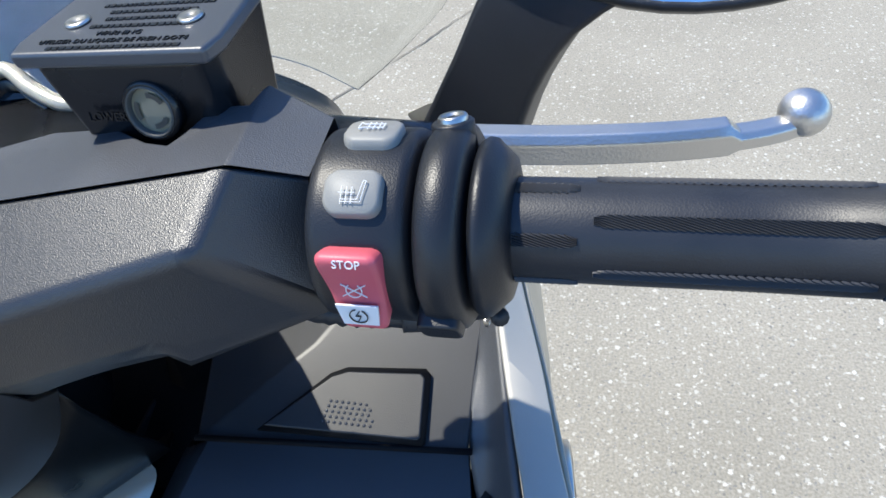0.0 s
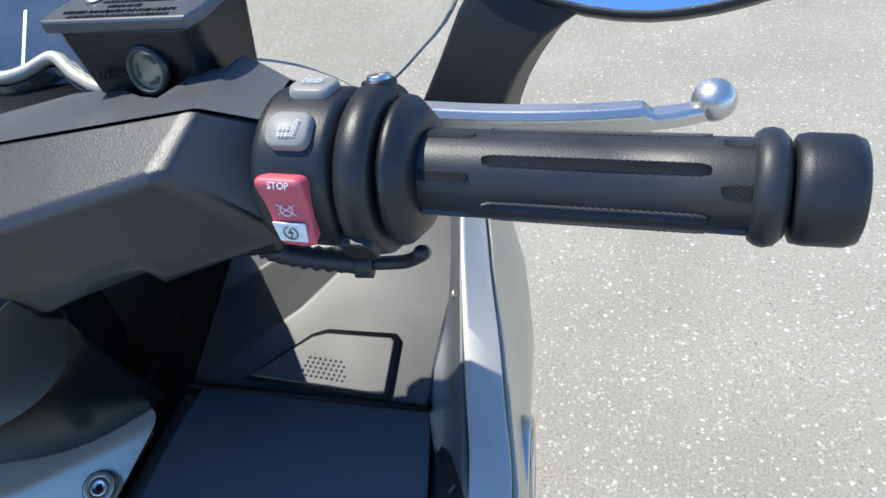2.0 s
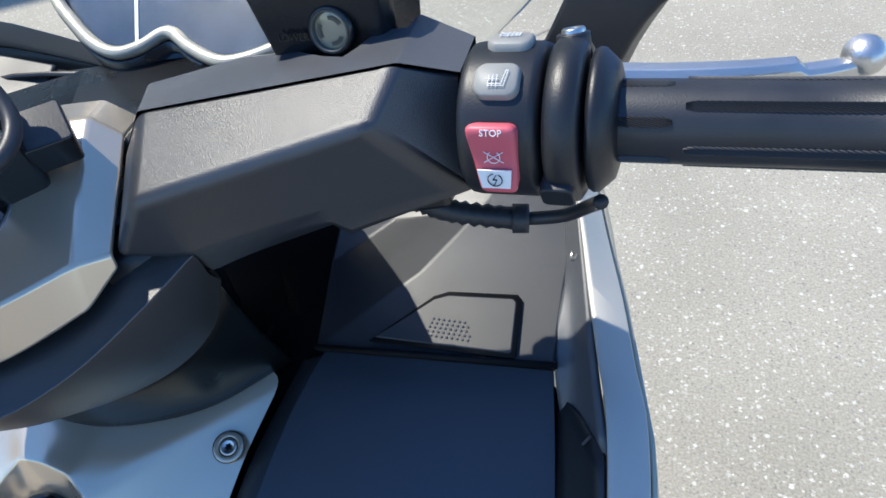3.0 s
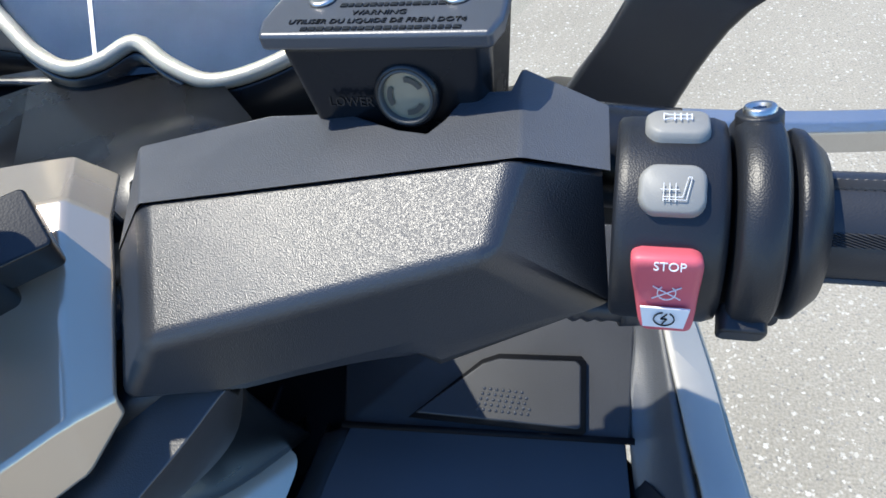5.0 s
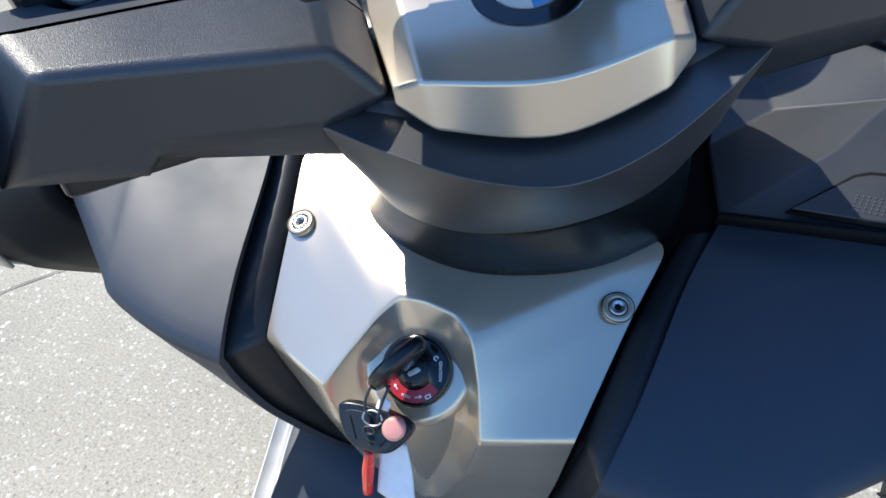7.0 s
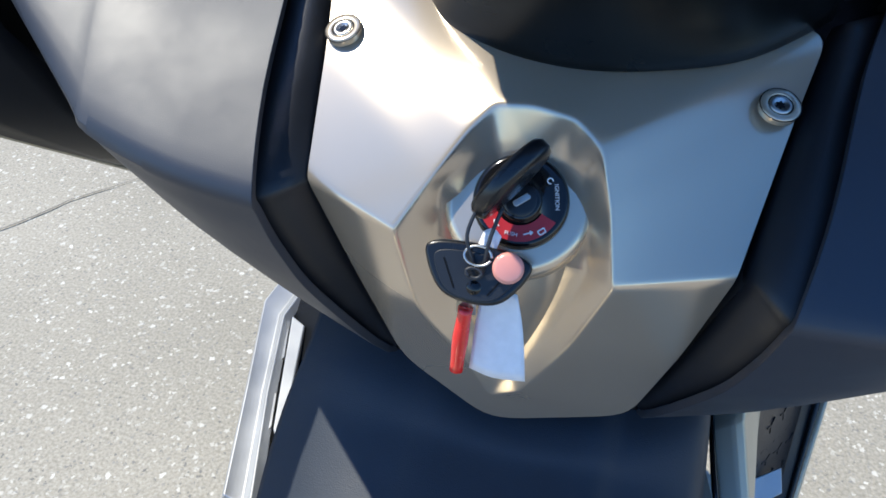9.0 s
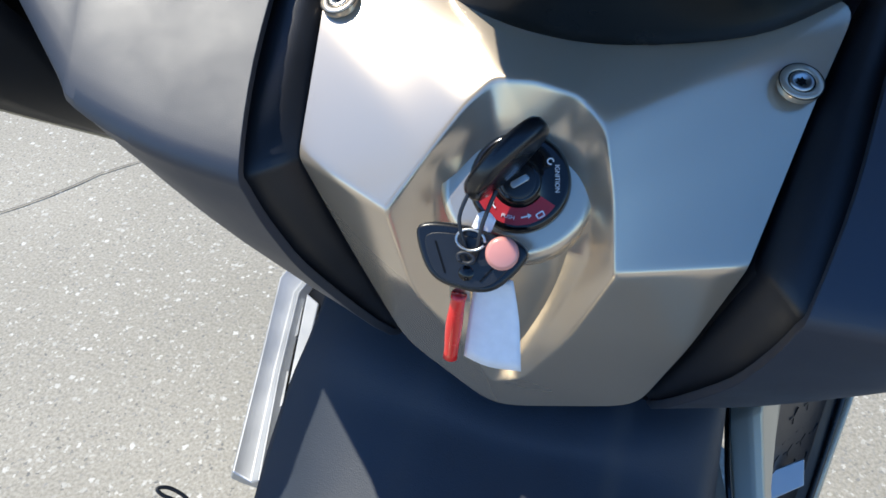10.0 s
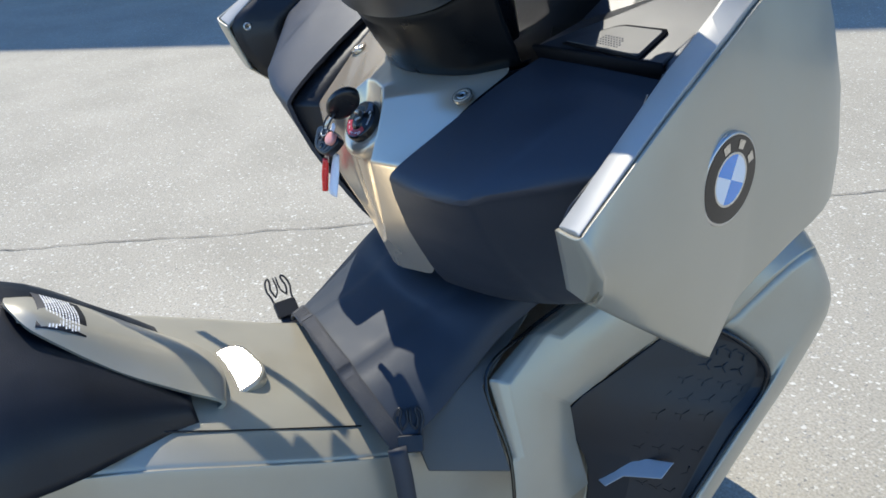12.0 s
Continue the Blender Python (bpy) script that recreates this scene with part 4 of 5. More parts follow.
    brow = [(0.3535, 0.163, 0.9176), (0.348, 0.205, 0.946), (0.340, 0.265, 0.984), (0.330, 0.300, 0.9965), (0.320, 0.335, 1.009), (0.307, 0.375, 1.021), (0.288, 0.44, 1.035), (0.262, 0.52, 1.026), (0.20, 0.62, 0.956)]
    rows = []
    for k, u in enumerate((0.015, 0.019, 0.024, 0.04, 0.2, 0.5, 0.8, 0.96, 0.976, 0.988, 1.0)):
        swell = 0.013 * (1 - (2 * u - 1) ** 2)
        rows.append([tuple(Vector(a).lerp(Vector(b), u) + Vector(((swell + 0.0035 * (0 < u < 1)) * (n > 0), 0, 0))) for n, (a, b) in enumerate(zip(up, dn))])
    fine = []
    for r in rows:
        c = catmull(r, 4)
        for seg in (4, 5):  # straight runs up to the lower corner
            for k in range(1, 4):
                c[seg * 4 + k] = Vector(r[seg]).lerp(Vector(r[seg + 1]), k / 4)
        fine.append(c)
    skin = part("side_shield", far(sheet(fine), side), BEIGE, scooter, "glossy beige silver side shield with an emblem", thick=0.003)
    part("shield_lining", far(sheet([[p - Vector((0.008, 0, 0)) for p in r[9:]] for r in fine[3:-4]]), side), SMOOTH, scooter, thick=0.002)
    bm, rings = bmesh.new(), []
    for a, b in zip(catmull(crest, 4), catmull(brow, 4)):
        over = Vector((0.004, -0.002, 0.004))
        rings.append([bm.verts.new(p) for p in (a + Vector((0.001, 0.001, -0.005)), a, a.lerp(b, 0.12) + over * 0.35, a.lerp(b, 0.9) + over * 0.25, b + Vector((0.0042, 0, -0.0006)), b + Vector((0.0032, 0.001, -0.008)))])
    for a, b in zip(rings, rings[1:]):
        for k in range(6):
            bm.faces.new((a[k], a[(k + 1) % 6], b[(k + 1) % 6], b[k]))
    bm.faces.new(rings[0][::-1])
    bm.faces.new(rings[-1])
    part("shield_rim", far(bm, side), RIM, scooter, "satin silver rim of the shield", bevel=0.001)
    if side > 0:
        part("scratch", bar((0.3125, 0.2645, 0.968), (0.316, 0.264, 0.976), 0.0012, (-0.8, -0.4, 0.4), 0.0012, 0.0008), SCREW, scooter, "light scratch", smooth=False)
        roundel(axes((0.3425, 0.3255, 0.901), (1, 0.13, 0.04), (0.1, -0.36, 0.9)), 0.037, scooter, -48)


for s in (1, -1):
    body_side(s)


def lower_body():
    # beige tunnel between seat and front
    def ring(y, z, k=1.0):
        return [(-0.142 * k, y, z - 0.24), (-0.140 * k, y, z - 0.10), (-0.130 * k, y, z - 0.006), (-0.100 * k, y, z + 0.025), (-0.05 * k, y, z + 0.030), (0, y, z + 0.028), (0.05 * k, y, z + 0.018), (0.100 * k, y, z), (0.124 * k, y, z - 0.014), (0.130 * k, y, z - 0.020), (0.134 * k, y, z - 0.030), (0.146 * k, y, z - 0.12), (0.162 * k, y, z - 0.26)]
    part("centre_tunnel", loft([ring(-0.45, 0.74, 0.55), ring(-0.30, 0.735, 0.62), ring(-0.20, 0.735, 0.80), ring(-0.12, 0.718, 0.95), ring(-0.02, 0.669), ring(0.09, 0.612), ring(0.16, 0.592), ring(0.28, 0.60), ring(0.40, 0.63)], 5, 4), BEIGE, scooter, "beige silver centre tunnel that rises to the seat", thick=0.004)
    part("tunnel_seam", tube([(0.0985, -0.125, 0.7255), (0.100, -0.02, 0.6695), (0.100, 0.088, 0.6135)], 0.0009, 6, 6), INK, scooter)
    # added facet, tilted to mirror the sun: imitates a glint on the tunnel
    shelf = axes((0.0215, -0.013, 0.6892), (0.207, -0.055, 0.977), (1, 0.2, 0))
    part("tunnel_glint_facet", prism(rounded(0.068, 0.062, 0.022), 0.03, shelf), GLINTBEIGE, scooter, "added glossy facet for the sun glint on the tunnel before the seat nose", bevel=0.004, segments=4)
    # seat with a beige nose in front
    seat = [
        [(-0.19, -0.95, 0.66), (-0.17, -0.95, 0.78), (-0.08, -0.95, 0.83), (0.08, -0.95, 0.83), (0.17, -0.95, 0.78), (0.19, -0.95, 0.66)],
        [(-0.17, -0.50, 0.66), (-0.16, -0.50, 0.77), (-0.08, -0.50, 0.84), (0.08, -0.50, 0.84), (0.18, -0.50, 0.80), (0.20, -0.50, 0.72)],
        [(-0.085, -0.26, 0.66), (-0.100, -0.26, 0.77), (-0.030, -0.26, 0.845), (0.055, -0.26, 0.845), (0.140, -0.26, 0.80), (0.165, -0.26, 0.745)],
        [(-0.055, -0.165, 0.66), (-0.062, -0.165, 0.745), (-0.034, -0.172, 0.836), (0.030, -0.172, 0.822), (0.108, -0.165, 0.775), (0.132, -0.165, 0.722)],
        [(-0.045, -0.10, 0.66), (-0.052, -0.10, 0.735), (-0.044, -0.10, 0.769), (0.040, -0.10, 0.756), (0.088, -0.10, 0.738), (0.104, -0.10, 0.706)],
        [(-0.035, -0.055, 0.66), (-0.050, -0.060, 0.700), (-0.044, -0.062, 0.730), (0.045, -0.058, 0.712), (0.082, -0.062, 0.712), (0.090, -0.062, 0.690)],
    ]
    part("seat", loft(seat, 5, 5), LEATHER, scooter, "black leather seat with stitched seams", thick=0.012)
    nose = [
        [(-0.014, -0.166, 0.821), (0.000, -0.172, 0.835), (0.018, -0.173, 0.838), (0.036, -0.167, 0.829)],
        [(-0.022, -0.134, 0.806), (0.000, -0.143, 0.820), (0.030, -0.148, 0.824), (0.048, -0.156, 0.815)],
        [(-0.032, -0.072, 0.740), (0.000, -0.085, 0.764), (0.036, -0.094, 0.772), (0.062, -0.112, 0.764)],
        [(-0.034, -0.030, 0.698), (0.000, -0.040, 0.724), (0.040, -0.046, 0.734), (0.074, -0.066, 0.725)],
        [(-0.032, -0.010, 0.672), (0.000, -0.018, 0.694), (0.042, -0.022, 0.704), (0.078, -0.034, 0.698)],
        [(-0.030, -0.013, 0.664), (0.000, -0.022, 0.682), (0.042, -0.027, 0.690), (0.074, -0.040, 0.686)],
    ]
    nose_ob = part("seat_nose", loft(nose, 5, 5), BEIGE, scooter, "beige silver nose of the seat with a warning sticker", thick=0.004, bevel=0.002)
    m = axes((0.0135, -0.1355, 0.8138), (-0.06, 0.68, 0.73), (1, 0.02, 0))

    def wrapped(bm):
        """Bends a flat mesh round the rounded nose."""
        inv = m.inverted()
        for v in bm.verts:
            p = inv @ v.co
            p.z += 0.0009 - (2.0 if p.x < 0 else 8.0 + 90 * p.x - 130 * min(0, p.y)) * p.x * p.x + 0.05 * min(0, p.y)
            v.co = m @ p
        return bm

    st = part("warning_sticker", wrapped(sheet([[m @ Vector((0.0029 * (c - 10), 0.021 * (1 - r), 0)) for c in range(21)] for r in range(3)])), STICKER, nose_ob, thick=-0.0008)
    random.seed(9)
    for r in range(11):
        rows = []
        x = -0.027 + 0.009 * (r % 11 == 0)
        while x < 0.025:
            w = random.uniform(0.002, 0.006)
            rows.append(bar(m @ Vector((x, 0.014 - 0.0027 * r, 0)), m @ Vector((min(0.0275, x + w), 0.014 - 0.0027 * r, 0)), 0.0013, m.to_3x3() @ Vector((0, 0, 1)), 0.0003, 0.0003))
            x += w + 0.0012
        part("print_line", wrapped(join(*rows)), WHITE, st, smooth=False)
    for s in (1, -1):
        line = catmull([(0.010 + s * 0.028, -0.2055, 0.835), (0.010 + s * 0.060, -0.2105, 0.819), (0.010 + s * 0.098, -0.2105, 0.799), (0.010 + s * 0.125, -0.2155, 0.763)], 6)
        for a, b in zip(line[:-1:2], line[1::2]):
            part("stitch", tube([a, b], 0.0009, 1, 6), GREY, scooter)
        part("seat_seam", tube([(0.010 + s * 0.028, -0.21, 0.832), (0.010 + s * 0.060, -0.215, 0.815), (0.010 + s * 0.098, -0.215, 0.796), (0.010 + s * 0.125, -0.22, 0.76)], 0.0018, 6, 6), LEATHER, scooter)


# glossier copy of the beige paint, only for the glint facet
GLINTBEIGE = material("glint_beige_paint", (0.455, 0.405, 0.305), 0.16, metal=0.35, coat=0.6)
lower_body()


def left_rail(pr):
    """Aluminium rail and black floor on the far side."""
    rail_in = [(0.206, 0.215), (0.245, 0.33), (0.276, 0.435), (0.270, 0.52)]
    rail_out = [(0.247, 0.215), (0.286, 0.34), (0.322, 0.455), (0.315, 0.55)]
    bm = bmesh.new()
    for z in (0.5,):
        vs = [[bm.verts.new((x, y, z)) for x, y in r] for r in (rail_in, [tuple(Vector((*a, 0)).lerp(Vector((*b, 0)), 0.30)[:2]) for a, b in zip(rail_in, rail_out)], [tuple(Vector((*a, 0)).lerp(Vector((*b, 0)), 0.72)[:2]) for a, b in zip(rail_in, rail_out)], rail_out)]
        for v in vs[0]:
            v.co.z += 0.012
        for v in vs[3]:
            v.co.z += 0.004
        for a, b in zip(vs, vs[1:]):
            for k in range(3):
                bm.faces.new((a[k], a[k + 1], b[k + 1], b[k]))
    pr("footboard_rail", bm, RAIL, "grey aluminium footboard rail with slots", thick=0.012, bevel=0.002)
    # solid steel pads imitate the sky reflection seen in the open slots
    for y0, x0 in ((0.312, 0.246), (0.398, 0.272)):
        pr("rail_slot", prism(rounded(0.012, 0.046, 0.004), 0.004, axes((x0, y0, 0.5145), (0.05, 0, 1), (0.95, -0.31, 0))), STEEL, "open slot", smooth=False)
    pr("rail_rib", prism([(0.229, 0.290), (0.210, 0.262), (0.255, 0.425), (0.275, 0.436)], 0.010, Matrix.Translation((0, 0, 0.521))), RAIL, "raised rib of the footboard rail", bevel=0.002)
    pr("footboard", sheet([[(0.15, 0.10, 0.50), (0.215, 0.10, 0.495)], [(0.15, 0.22, 0.52), (0.215, 0.22, 0.50)], [(0.15, 0.45, 0.56), (0.285, 0.45, 0.51)], [(0.15, 0.6, 0.62), (0.28, 0.58, 0.55)]]), SMOOTH, thick=0.01)


def footwell(side):
    """Grey corner panel, beige knee bulge, black foot insert and outer shell of one side."""
    pr = lambda name, bm, mat, label="", **k: part(name, mirrored(bm, side), mat, scooter, label, **k)
    if side < 0:
        left_rail(pr)
        return
    pr("corner_panel", sheet([[(0.118, 0.30, 0.672), (0.150, 0.212, 0.634), (0.198, 0.208, 0.553)], [(0.100, 0.285, 0.680), (0.115, 0.13, 0.625), (0.150, 0.135, 0.560)]]), GREYP, "grey corner panel beside the tunnel", thick=0.004, bevel=0.002)
    bulge = [
        [(0.135, 0.36, 0.680), (0.139, 0.28, 0.664), (0.150, 0.218, 0.640), (0.192, 0.214, 0.560), (0.215, 0.20, 0.50)],
        [(0.160, 0.37, 0.690), (0.160, 0.29, 0.672), (0.170, 0.232, 0.640), (0.200, 0.228, 0.560), (0.214, 0.215, 0.49)],
        [(0.190, 0.41, 0.670), (0.184, 0.345, 0.640), (0.183, 0.285, 0.602), (0.200, 0.272, 0.54), (0.209, 0.268, 0.47)],
        [(0.200, 0.434, 0.632), (0.188, 0.376, 0.604), (0.175, 0.312, 0.572), (0.182, 0.315, 0.52), (0.190, 0.327, 0.45)],
    ]
    pr("knee_bulge", loft(bulge, 3, 1), BEIGE, "glossy beige silver bulge beside the tunnel", thick=0.006, bevel=0.005, segments=4, angle=14)
    near = [(0.205, 0.470, 0.645), (0.200, 0.434, 0.628), (0.188, 0.376, 0.600), (0.175, 0.312, 0.568), (0.180, 0.315, 0.520), (0.187, 0.327, 0.473), (0.190, 0.320, 0.400)]
    lip = [(0.250, 0.463, 0.648), (0.277, 0.505, 0.602), (0.282, 0.509, 0.561), (0.277, 0.464, 0.505), (0.271, 0.415, 0.438), (0.266, 0.380, 0.390)]
    outer = [(0.250, 0.480, 0.640), (0.276, 0.512, 0.600), (0.281, 0.515, 0.560), (0.278, 0.487, 0.530), (0.274, 0.455, 0.490), (0.270, 0.415, 0.436), (0.265, 0.380, 0.388)]
    fold = [Vector(a).lerp(Vector(b), 0.30) + Vector((0.002, 0.016, -0.012)) for a, b in zip(near, outer)]
    flat = [Vector(a).lerp(Vector(b), 0.86) + Vector((0.0, 0.010, -0.008)) for a, b in zip(near, outer)]
    well = pr("foot_insert", loft([near, fold, flat, outer], 1, 3), PLASTIC, "black rubber foot insert with branching ribs", thick=0.004, bevel=0.002, angle=12)
    for k in range(1, 6):
        for f in (0.12, 0.38, 0.64, 0.90):
            f += 0.13 * (k % 2)
            if f > 0.97:
                continue
            for half in (0.0, 0.5):
                c = fold[k].lerp(flat[k], f).lerp(fold[min(k + 1, 6)].lerp(flat[min(k + 1, 6)], f), half)
                t = (fold[min(k + 1, 6)] - fold[k - 1]).normalized()
                w = (flat[k] - fold[k]).normalized()
                n = t.cross(w).normalized()
                n = n if n.y < 0 else -n
                for turn in (20 + 60 * half, 140 + 60 * half, 260 + 60 * half):
                    d = t * math.cos(radians(turn)) + w * math.sin(radians(turn))
                    part("rib", bar(c + d * 0.001, c + d * 0.0085, 0.0014, n, 0.0007, 0.004), PLASTIC, well, smooth=False)
    shell = [
        lip,
        [(0.275, 0.530, 0.715), (0.294, 0.562, 0.660), (0.292, 0.530, 0.600), (0.287, 0.475, 0.525), (0.281, 0.430, 0.457), (0.277, 0.395, 0.400)],
        [(0.270, 0.585, 0.715), (0.290, 0.600, 0.650), (0.288, 0.565, 0.580), (0.283, 0.500, 0.500), (0.277, 0.450, 0.430), (0.272, 0.410, 0.370)],
        [(0.230, 0.630, 0.660), (0.250, 0.640, 0.580), (0.250, 0.600, 0.500), (0.245, 0.530, 0.420), (0.240, 0.470, 0.360), (0.240, 0.420, 0.320)],
    ]
    pr("lower_shell", loft(shell, 4, 4), BEIGE, "glossy beige silver lower side shell", thick=0.004)
    nose = [[(0.19, 0.47, 0.76), (0.228, 0.452, 0.735), (0.240, 0.455, 0.69), (0.250, 0.463, 0.648)], [(0.19, 0.55, 0.76), (0.24, 0.53, 0.745), (0.262, 0.53, 0.73), (0.275, 0.53, 0.715)], [(0.16, 0.64, 0.73), (0.21, 0.62, 0.73), (0.245, 0.60, 0.722), (0.27, 0.585, 0.715)], [(0.14, 0.68, 0.60), (0.18, 0.67, 0.62), (0.21, 0.65, 0.64), (0.23, 0.63, 0.66)]]
    pr("front_cheek", loft(nose, 4, 4), BEIGE, "beige silver front cheek", thick=0.004)
    pr("step_plate", solid([(0.188, 0.337, 0.455), (0.200, 0.370, 0.479), (0.248, 0.406, 0.483), (0.250, 0.384, 0.472), (0.215, 0.358, 0.464), (0.206, 0.337, 0.453)], ((0, 5, 4, 1), (1, 4, 3, 2))), RAIL, "bright aluminium step plate", thick=0.003, bevel=0.001, smooth=False)
    pr("insert_lip", tube([(0.205, 0.455, 0.640)] + lip, 0.0034, 6, 8), SMOOTH, "black rubber lip")
    pr("panel_gap", tube([(0.135, 0.355, 0.683), (0.1385, 0.28, 0.667), (0.149, 0.217, 0.643), (0.191, 0.213, 0.562), (0.214, 0.199, 0.502)], 0.0022, 6, 8), INK)
    # running board with an aluminium step
    part("running_board", mirrored(prism([(0.10, -0.6), (0.22, -0.6), (0.23, 0.10), (0.22, 0.32), (0.18, 0.40), (0.10, 0.40)], 0.05, Matrix.Translation((0, 0, 0.36))), side), PLASTIC, scooter, bevel=0.006)


RAIL = material("brushed_aluminium", (0.46, 0.47, 0.48), 0.48, metal=0.7, grain=0.15, grain_size=0.001, vary=0.08)
for s in (1, -1):
    footwell(s)


def front_end():
    # cowl, dash and screen
    cowl = [[(-0.24, 0.44, 1.03), (-0.16, 0.455, 1.06), (0, 0.46, 1.06), (0.16, 0.455, 1.06), (0.24, 0.44, 1.03)],
            [(-0.20, 0.53, 0.99), (-0.15, 0.535, 1.01), (0, 0.54, 1.06), (0.15, 0.535, 1.01), (0.20, 0.53, 0.99)],
            [(-0.15, 0.63, 0.93), (-0.11, 0.65, 0.95), (0, 0.66, 0.98), (0.11, 0.65, 0.95), (0.15, 0.63, 0.93)],
            [(-0.10, 0.70, 0.85), (-0.08, 0.72, 0.90), (0, 0.73, 0.92), (0.08, 0.72, 0.90), (0.10, 0.70, 0.85)],
            [(-0.08, 0.70, 0.62), (-0.07, 0.72, 0.62), (0, 0.73, 0.62), (0.07, 0.72, 0.62), (0.08, 0.70, 0.62)]]
    part("front_cowl", loft(cowl, 4, 5), SMOOTH, scooter, "black front cowl behind the screen", thick=0.004)
    tub = [[(-0.165, 0.28, 0.935), (0, 0.30, 0.925), (0.165, 0.28, 0.935)], [(-0.170, 0.33, 0.972), (0, 0.35, 0.94), (0.170, 0.33, 0.972)], [(-0.175, 0.40, 0.992), (0, 0.40, 0.96), (0.175, 0.40, 0.992)], [(-0.16, 0.47, 1.06), (0, 0.47, 1.05), (0.16, 0.47, 1.06)]]
    part("dash_tub", loft(tub, 3, 4), GAP, scooter, thick=0.004)
    m = axes((0.026, 0.422, 1.113), (0, -0.6, 0.8), (1, 0, 0))
    low = [(-0.085, 0.045), (-0.070, 0.022), (-0.052, 0.006), (-0.032, -0.009), (-0.012, -0.016), (0.006, -0.011), (0.024, 0.0), (0.044, -0.011), (0.070, -0.019), (0.100, -0.009), (0.122, 0.008), (0.130, 0.035)]
    low = [(x - 0.026, y) for x, y in low]
    line = catmull([m @ Vector((x, y, 0.002)) for x, y in low], 5)
    top = catmull([m @ Vector((x, y, 0)) for x, y in ((0.104, 0.035), (0.09, 0.075), (0.02, 0.095), (-0.06, 0.085), (-0.111, 0.045))], 5)
    n = (m.to_3x3() @ Vector((0, 0, 1)))
    dash = empty("instrument_cluster", scooter)
    bm = bmesh.new()
    bm.faces.new([bm.verts.new(p - n * 0.004) for p in line + top[1:-1]])
    bmesh.ops.triangulate(bm, faces=bm.faces)
    part("dial_face", bm, DIAL, dash, "bluish instrument face with a needle and small digits", smooth=False)
    wide = lambda k: 0.0044
    part("bezel", tube([p + n * 0.001 for p in line], wide, 1, 10), BEZEL, dash, "cream silver wavy bezel")
    hood = [[p + n * 0.001 - Vector((0, 0.001, 0.004)) for p in line], [p - n * 0.03 + Vector((0, -0.004, -0.012)) for p in line], [p - n * 0.09 for p in line]]
    part("cluster_housing", sheet(hood), SMOOTH, dash, thick=0.003)
    part("needle", bar(m @ Vector((-0.040, 0.035, 0.0)), m @ Vector((-0.028, -0.006, 0.0)), 0.0022, n, -0.002, 0.001), WHITE, dash, smooth=False)
    ticks = [bar(m @ Vector((-0.040 + 0.041 * math.cos(a), 0.032 + 0.041 * math.sin(a), 0)), m @ Vector((-0.040 + 0.046 * math.cos(a), 0.032 + 0.046 * math.sin(a), 0)), 0.0011, n, -0.0028, 0.0006) for a in [radians(190 + 7 * k) for k in range(23)]]
    part("dial_ticks", join(*ticks), WHITE, dash, smooth=False)
    lcd = [bar(m @ Vector((x, y, 0)), m @ Vector((x + w, y, 0)), h, n, -0.0028, 0.0006) for x, y, w, h in ((0.04, 0.012, 0.012, 0.006), (0.06, 0.022, 0.010, 0.006), (0.064, 0.006, 0.006, 0.003), (0.028, 0.018, 0.008, 0.003))]
    part("display_digits", join(*lcd), INK, dash, smooth=False)
    strip = axes((0.034, 0.411, 1.0935), (0, -0.75, 0.66), (1, 0, 0))
    part("lamp_strip", prism(rounded(0.080, 0.024, 0.004), 0.02, strip), INK, dash, "black strip with orange indicator lamps", bevel=0.001)
    for x in (0.004, 0.018):
        part("indicator_lamp", prism(rounded(0.0085, 0.009, 0.001), 0.001, strip @ Matrix.Translation((x, 0.001, 0.0012))), AMBER, dash, "lit orange indicator", smooth=False)
    part("small_label", prism(rounded(0.009, 0.002, 0.0005), 0.001, strip @ Matrix.Translation((0.012, -0.009, 0.0012))), WHITE, dash, smooth=False)
    # clear screen
    rows = []
    for z, y, w in ((0.99, 0.62, 0.15), (1.04, 0.60, 0.20), (1.11, 0.57, 0.25), (1.25, 0.50, 0.27), (1.42, 0.42, 0.24), (1.48, 0.40, 0.15)):
        rows.append([(w * k, y + 0.06 * (1 - k * k), z) for k in (-1, -0.66, -0.33, 0, 0.33, 0.66, 1)])
    scr = part("windscreen", loft(rows, 5, 4), GLASS, scooter, "clear curved windscreen", thick=0.003)
    scr.visible_shadow = False


DIAL = material("instrument_face", (0.020, 0.034, 0.058), 0.10, spec=0.6, vary=0.15, vary_size=0.03)
BEZEL = material("cream_bezel", (0.40, 0.38, 0.31), 0.38, metal=0.3, grain=0.1, grain_size=0.0006)
AMBER = material("orange_lamp", (0.36, 0.045, 0.01), 0.4)
AMBER.node_tree.nodes["Principled BSDF"].inputs["Emission Color"].default_value = (1.0, 0.16, 0.02, 1)
AMBER.node_tree.nodes["Principled BSDF"].inputs["Emission Strength"].default_value = 0.35
GLASS = material("clear_polycarbonate", (0.93, 0.95, 0.94), 0.02)
GLASS.node_tree.nodes["Principled BSDF"].inputs["Transmission Weight"].default_value = 1.0
GLASS.node_tree.nodes["Principled BSDF"].inputs["IOR"].default_value = 1.08
MIRROR = material("mirror_glass", (0.9, 0.92, 0.95), 0.01, metal=1.0)
front_end()


